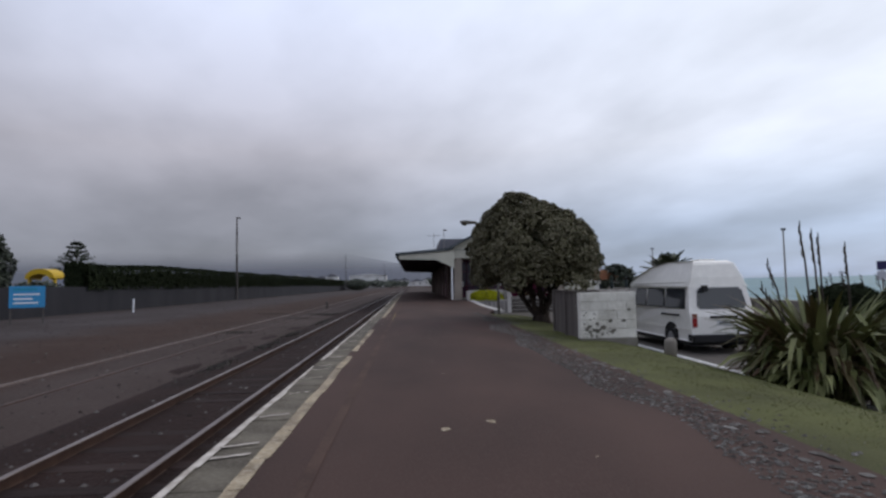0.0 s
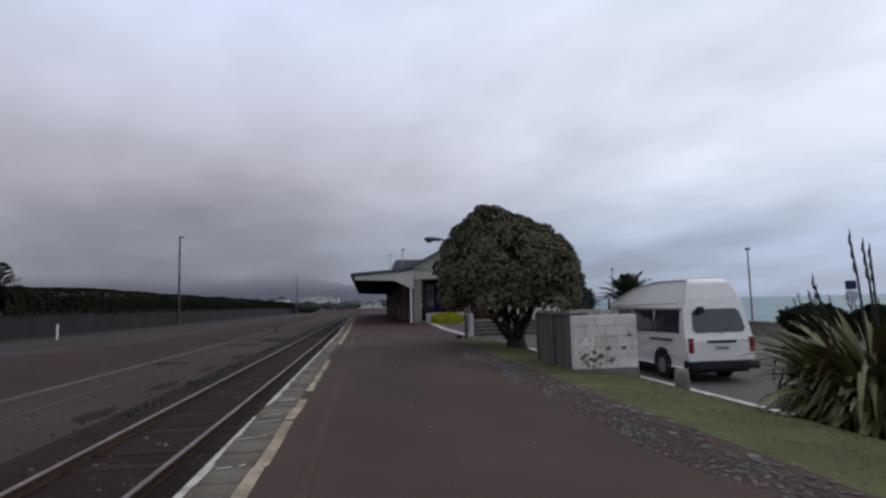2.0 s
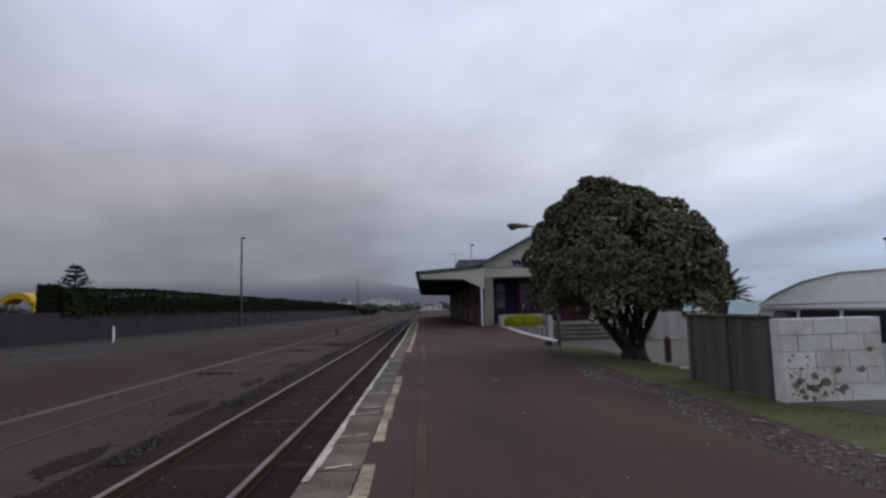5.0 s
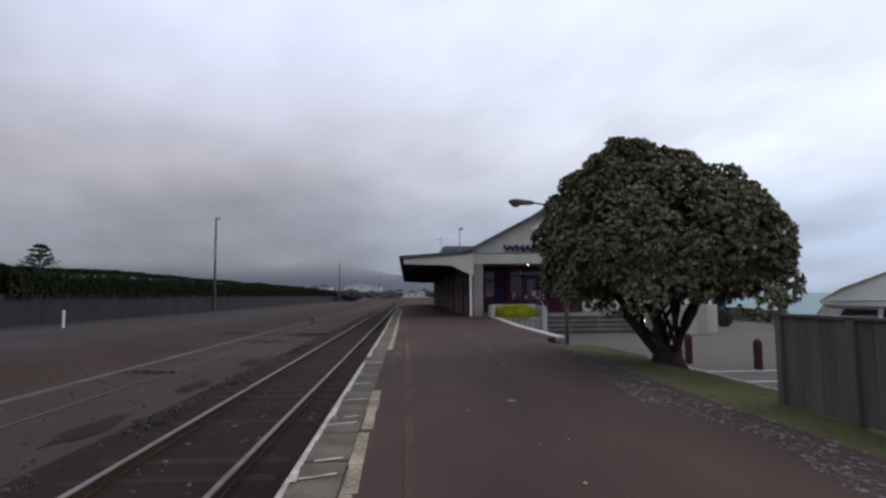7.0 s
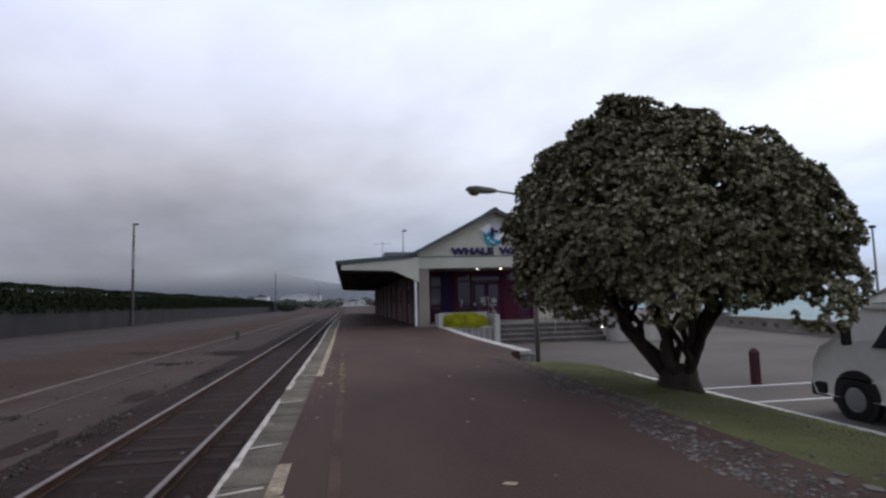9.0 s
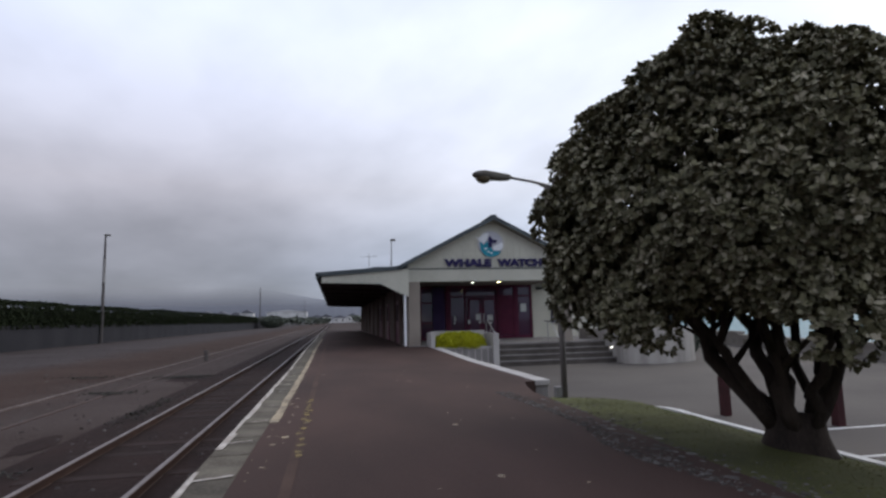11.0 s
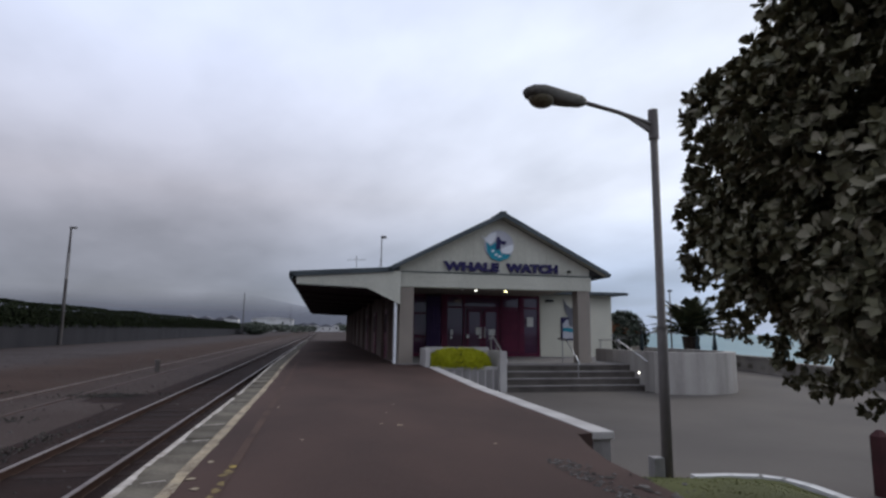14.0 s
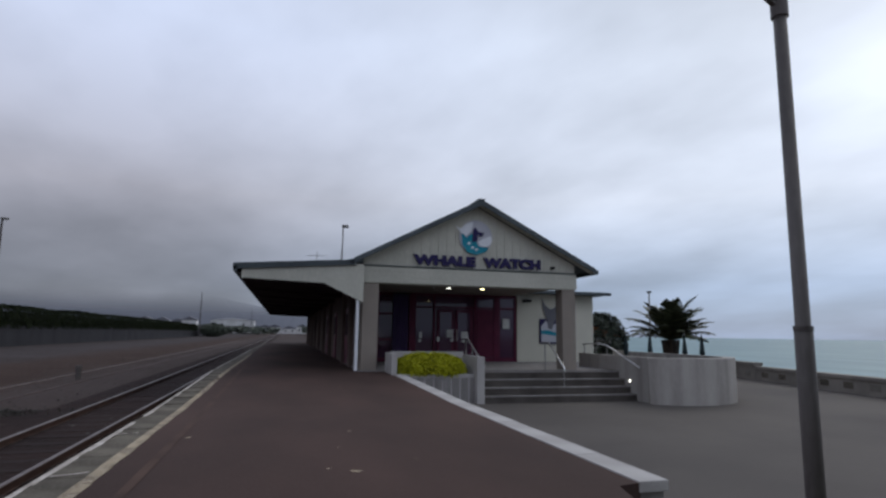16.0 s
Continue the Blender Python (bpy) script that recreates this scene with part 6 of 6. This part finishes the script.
# ---- distance ----
def far_house(x, y, w, d, h, rh, label="small white house far down the line"):
    f = thing("far_house", (x, y, 0), label, "house", group="far houses")
    part("wall", boxbm(x - w / 2, x + w / 2, y, y + d, 0, h), M_FARWHITE, f)
    part("roof", prism(bmesh.new(), [(x - w / 2 - 0.4, h), (x + w / 2 + 0.4, h), (x, h + rh)], "y", y - 0.4, y + d + 0.4), M_FARROOF if rh > 1.2 else M_FARWHITE, f)
    for k in range(2):
        part("window", boxbm(x - w / 4 + k * w / 2 - 0.5, x - w / 4 + k * w / 2 + 0.5, y - 0.03, y, h * 0.4, h * 0.75), M_GLASS, f)


far_house(-30, 400, 25, 14, 8.0, 1.1, "long low white shed far down the line")
rr = random.Random(9)
for x, y, w in ((-75, 380, 9), (-68, 390, 8), (-61, 400, 9), (-54, 395, 8), (4, 470, 10), (-6, 450, 9), (14, 480, 9), (24, 460, 10), (-90, 230, 9), (-14, 500, 12)):
    far_house(x, y, w, 8, (6.2 if -80 < x < -50 else 3.6) + 1.6 * rr.random(), 2.2)
rng = np.random.default_rng(77)
cs, ns = [], []
for k in range(2600):
    x, y = rng.uniform(-70, 45), rng.uniform(290, 440)
    if abs(x + 4 - (y - 250) * 0.06) < 9:
        continue
    cs.append(np.array([x, y, 2.2 * rng.random() ** 0.7 + 1.2 * (noise.noise(Vector((x * 0.05, y * 0.05, 0))) + 0.3)]))
    ns.append(np.array([0, -0.5, 1]))
V, Fc = leaves(cs, ns, 1.5, 5, rng, aspect=0.7)
tagged(quads("far_trees", V, Fc, M_FARTREE), "low dark trees in the far distance", "trees", kind="stuff")
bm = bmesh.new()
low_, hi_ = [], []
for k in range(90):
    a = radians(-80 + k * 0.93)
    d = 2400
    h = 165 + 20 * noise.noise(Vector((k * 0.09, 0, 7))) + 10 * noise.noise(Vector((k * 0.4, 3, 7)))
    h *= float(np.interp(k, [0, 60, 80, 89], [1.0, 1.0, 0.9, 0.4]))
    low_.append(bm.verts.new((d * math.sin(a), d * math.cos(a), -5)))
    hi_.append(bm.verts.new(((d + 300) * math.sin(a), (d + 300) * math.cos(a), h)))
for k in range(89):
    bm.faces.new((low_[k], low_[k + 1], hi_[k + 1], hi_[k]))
tagged(finish("backdrop_hills", bm, M_HILL), "blue-grey backdrop hills, haze put in as glow, tops faded out", "hills", kind="structure")

# ---- low weeds beside the track and a marker stub in the yard ----
rng = np.random.default_rng(63)
cs, ns = [], []
for cx, cy, sx, sy, n_ in ((-5.2, 34.2, 0.9, 0.5, 260), (-6.3, 21.4, 0.5, 0.25, 120), (-5.9, 30.0, 0.6, 0.3, 120), (-4.1, 16.5, 0.18, 1.2, 120), (-4.15, 20.0, 0.18, 1.5, 120), (-4.1, 12.5, 0.18, 1.0, 90), (-4.1, 27.0, 0.2, 2.0, 120), (-8.3, 34.6, 0.7, 0.3, 100)):
    for k in range(n_):
        x, y = cx + sx * rng.normal() * 0.6, cy + sy * rng.normal() * 0.6
        if x > -3.7:
            continue
        cs.append(np.array([x, y, float(np.interp(x, [-9, -6.5, -4.9, -4.3], [-0.36, -0.42, -0.443, -0.44])) + 0.01 + 0.015 * rng.random()]))
        ns.append(np.array([0.2 * rng.normal(), 0.2 * rng.normal(), 1.0]))
V, Fc = leaves(cs, ns, 0.05, 5, rng, aspect=0.3)
tagged(quads("track_weeds", V, Fc, leafy("dull_weed", (0.014, 0.013, 0.010), (0.026, 0.024, 0.017), (0.05, 0.045, 0.03))), "low dark weeds in the gravel beside the track", "weeds", kind="stuff")
stub = thing("marker_stub", (-6.28, 43.0, -0.43), "short dark marker stub standing in the gravel", "marker")
part("post", tube(bmesh.new(), [(-6.28, 43.0, -0.55), (-6.28, 43.0, -0.02)], 0.09, 10), M_BOARD, stub)
part("cap", tube(bmesh.new(), [(-6.28, 43.0, -0.02), (-6.28, 43.0, 0.06)], [0.12, 0.10], 10), M_BOARD, stub)

# ---- shrubs and a blue sign by the sea wall ----
def coast_shrub(x, y, sx, sy, h, seed):
    bush("coastal_shrub", (x, y, CAR), (sx, sy, h), 1500, M_HEDGE, seed, "dark coastal shrub with thin seed stalks by the sea wall", "shrub", 0.16, 6, True)
    ob = bpy.data.objects[[o.name for o in scene.objects if o.name.startswith("coastal_shrub")][-1]]
    r1 = random.Random(seed)
    for k in range(7):
        px, py = x + r1.uniform(-0.8, 0.8) * sx, y + r1.uniform(-0.5, 0.5) * sy
        zt = CAR + 2 * h + r1.uniform(0.25, 0.8)
        bm = bmesh.new()
        tube(bm, [(px, py, CAR + h), (px - 0.08, py, CAR + 1.9 * h), (px - 0.2, py, zt)], [0.02, 0.015, 0.012], 6)
        for q in range(6):
            z = zt - 0.09 * q
            tube(bm, [(px - 0.2 + 0.012 * q, py, z - 0.05), (px - 0.2 + 0.07 * (1 if q % 2 else -1), py, z + 0.06)], [0.012, 0.02], 5)
        part("seed_stalk", bm, M_STALK, ob)


for sx_, sy_ in ((0.0, 0), (2.2, -3.2), (3.6, -6.6)):
    coast_shrub(20.5 + sx_ * 0.4, 26.7 + sy_, 1.15, 1.9, 0.72, int(81 - sy_))
bs = thing("blue_sign", (21.3, 25.3, CAR), "small dark blue sign on a post by the sea wall", "sign")
part("post", tube(bmesh.new(), [(21.3, 25.34, CAR - 0.1), (21.3, 25.34, 1.75)], 0.035, 10), M_STEEL, bs)
part("sign_face", boxbm(21.02, 21.58, 25.28, 25.3, 1.42, 1.82, bevel=0.006), M_NAVY, bs, "dark blue face")
part("lower_plate", boxbm(21.0, 21.6, 25.28, 25.3, 0.95, 1.36, bevel=0.006), M_SIGNGREY, bs, "pale plate")

# ---- pieces: coping slabs of the platform and sleepers of the track ----
def shared(name, bm, mat):
    me = bpy.data.meshes.new(name)
    bmesh.ops.recalc_face_normals(bm, faces=bm.faces)
    bm.to_mesh(me)
    bm.free()
    me.materials.append(mat)
    return me


r0 = random.Random(21)
slab_mesh = [shared("coping_slab", boxbm(-0.19, 0.19, -L / 2, L / 2, -0.13, 0.0, bevel=0.012), M_CONC) for L in (0.88, 0.885, 0.87)]
y = -4.0
k = 0
while y < 86:
    ob = new("coping_slab", slab_mesh[k % 3])
    ob.parent = platform
    ob.location = Vector((-1.37 + r0.uniform(-0.006, 0.006), y, deck(y) + r0.uniform(-0.006, 0.004))) - BASE[platform]
    ob.rotation_euler = (r0.uniform(-0.004, 0.004), 0, r0.uniform(-0.006, 0.006))
    y += 0.9
    k += 1
strip_mesh = shared("wall_coping", boxbm(-0.155, 0.155, -0.595, 0.595, -0.1, 0.0, bevel=0.01), M_PALECONC)
for k in range(10):
    y = 25.55 + k * 1.2
    ob = new("wall_coping", strip_mesh)
    ob.parent = platform
    ob.location = Vector((3.725, y, deck(y) + 0.008 + r0.uniform(-0.003, 0.003))) - BASE[platform]
    ob.rotation_euler = (math.atan(0.01625) if y > 31 else 0, 0, 0)
sl_mesh = shared("sleeper", boxbm(-0.95, 0.95, -0.11, 0.11, -0.14, 0.0, bevel=0.012), M_SLEEPER)
plate_mesh = shared("rail_chair", boxbm(-0.11, 0.11, -0.08, 0.08, -0.01, 0.03, bevel=0.01), M_RAIL)
for k in range(120):
    y = -3 + k * 0.62
    ob = new("sleeper", sl_mesh)
    ob.parent = track
    ob.location = Vector((-2.88 + r0.uniform(-0.03, 0.03), y + r0.uniform(-0.03, 0.03), -0.424 + r0.uniform(-0.010, 0.004))) - BASE[track]
    ob.rotation_euler = (0, 0, r0.uniform(-0.02, 0.02))
M_SLABLINE = material("worn_white_slab_line", (0.52, 0.475, 0.43), 0.85, (0.27, 0.235, 0.20), 7, 40, bump=0.15, coords="World")
# pale crossing lines between the slabs where paint remains
bm = bmesh.new()
for y in (1.2, 2.45, 3.3, 4.28, 4.57, 5.57, 6.7, 7.75, 8.55, 8.92, 9.95, 11.05, 12.2, 12.6, 13.85, 14.15, 15.15, 16.45, 17.5, 18.9, 20.4, 21.7, 23.1, 25.0, 26.2, 28.4):
    a, b = -1.52 + r0.uniform(0, 0.05), -1.20 - r0.uniform(0, 0.05)
    n = 5
    e = [(a + (b - a) * i / n, y + 0.11 * i / n) for i in range(n + 1)]
    w = r0.uniform(0.034, 0.058)
    lo = [bm.verts.new((x, v - w * r0.uniform(0.2, 0.6), deck(y) + 0.0075)) for x, v in e]
    hi = [bm.verts.new((x, v + w * r0.uniform(0.2, 0.6), deck(y) + 0.0075)) for x, v in e]
    for i in range(n):
        if r0.random() < 0.9:
            bm.faces.new((lo[i], lo[i + 1], hi[i + 1], hi[i]))
pl_ = part("slab_line", bm, M_SLABLINE, platform, "pale worn lines across the coping slabs")
pl_["kind"] = "stuff"
bm = bmesh.new()
y = -3.0
while y < 60:
    L = r0.uniform(0.3, 1.2)
    if r0.random() < 0.93:
        w = r0.uniform(0.045, 0.075)
        bm.faces.new([bm.verts.new(p) for p in ((-1.555, y, deck(y) + 0.0075), (-1.555 + w, y, deck(y) + 0.0075), (-1.555 + w * r0.uniform(0.5, 1.2), y + L, deck(y + L) + 0.0075), (-1.555, y + L, deck(y + L) + 0.0075))])
    y += L
pl_ = part("slab_edge_paint", bm, M_SLABLINE, platform, "worn white paint on the platform lip")
pl_["kind"] = "stuff"
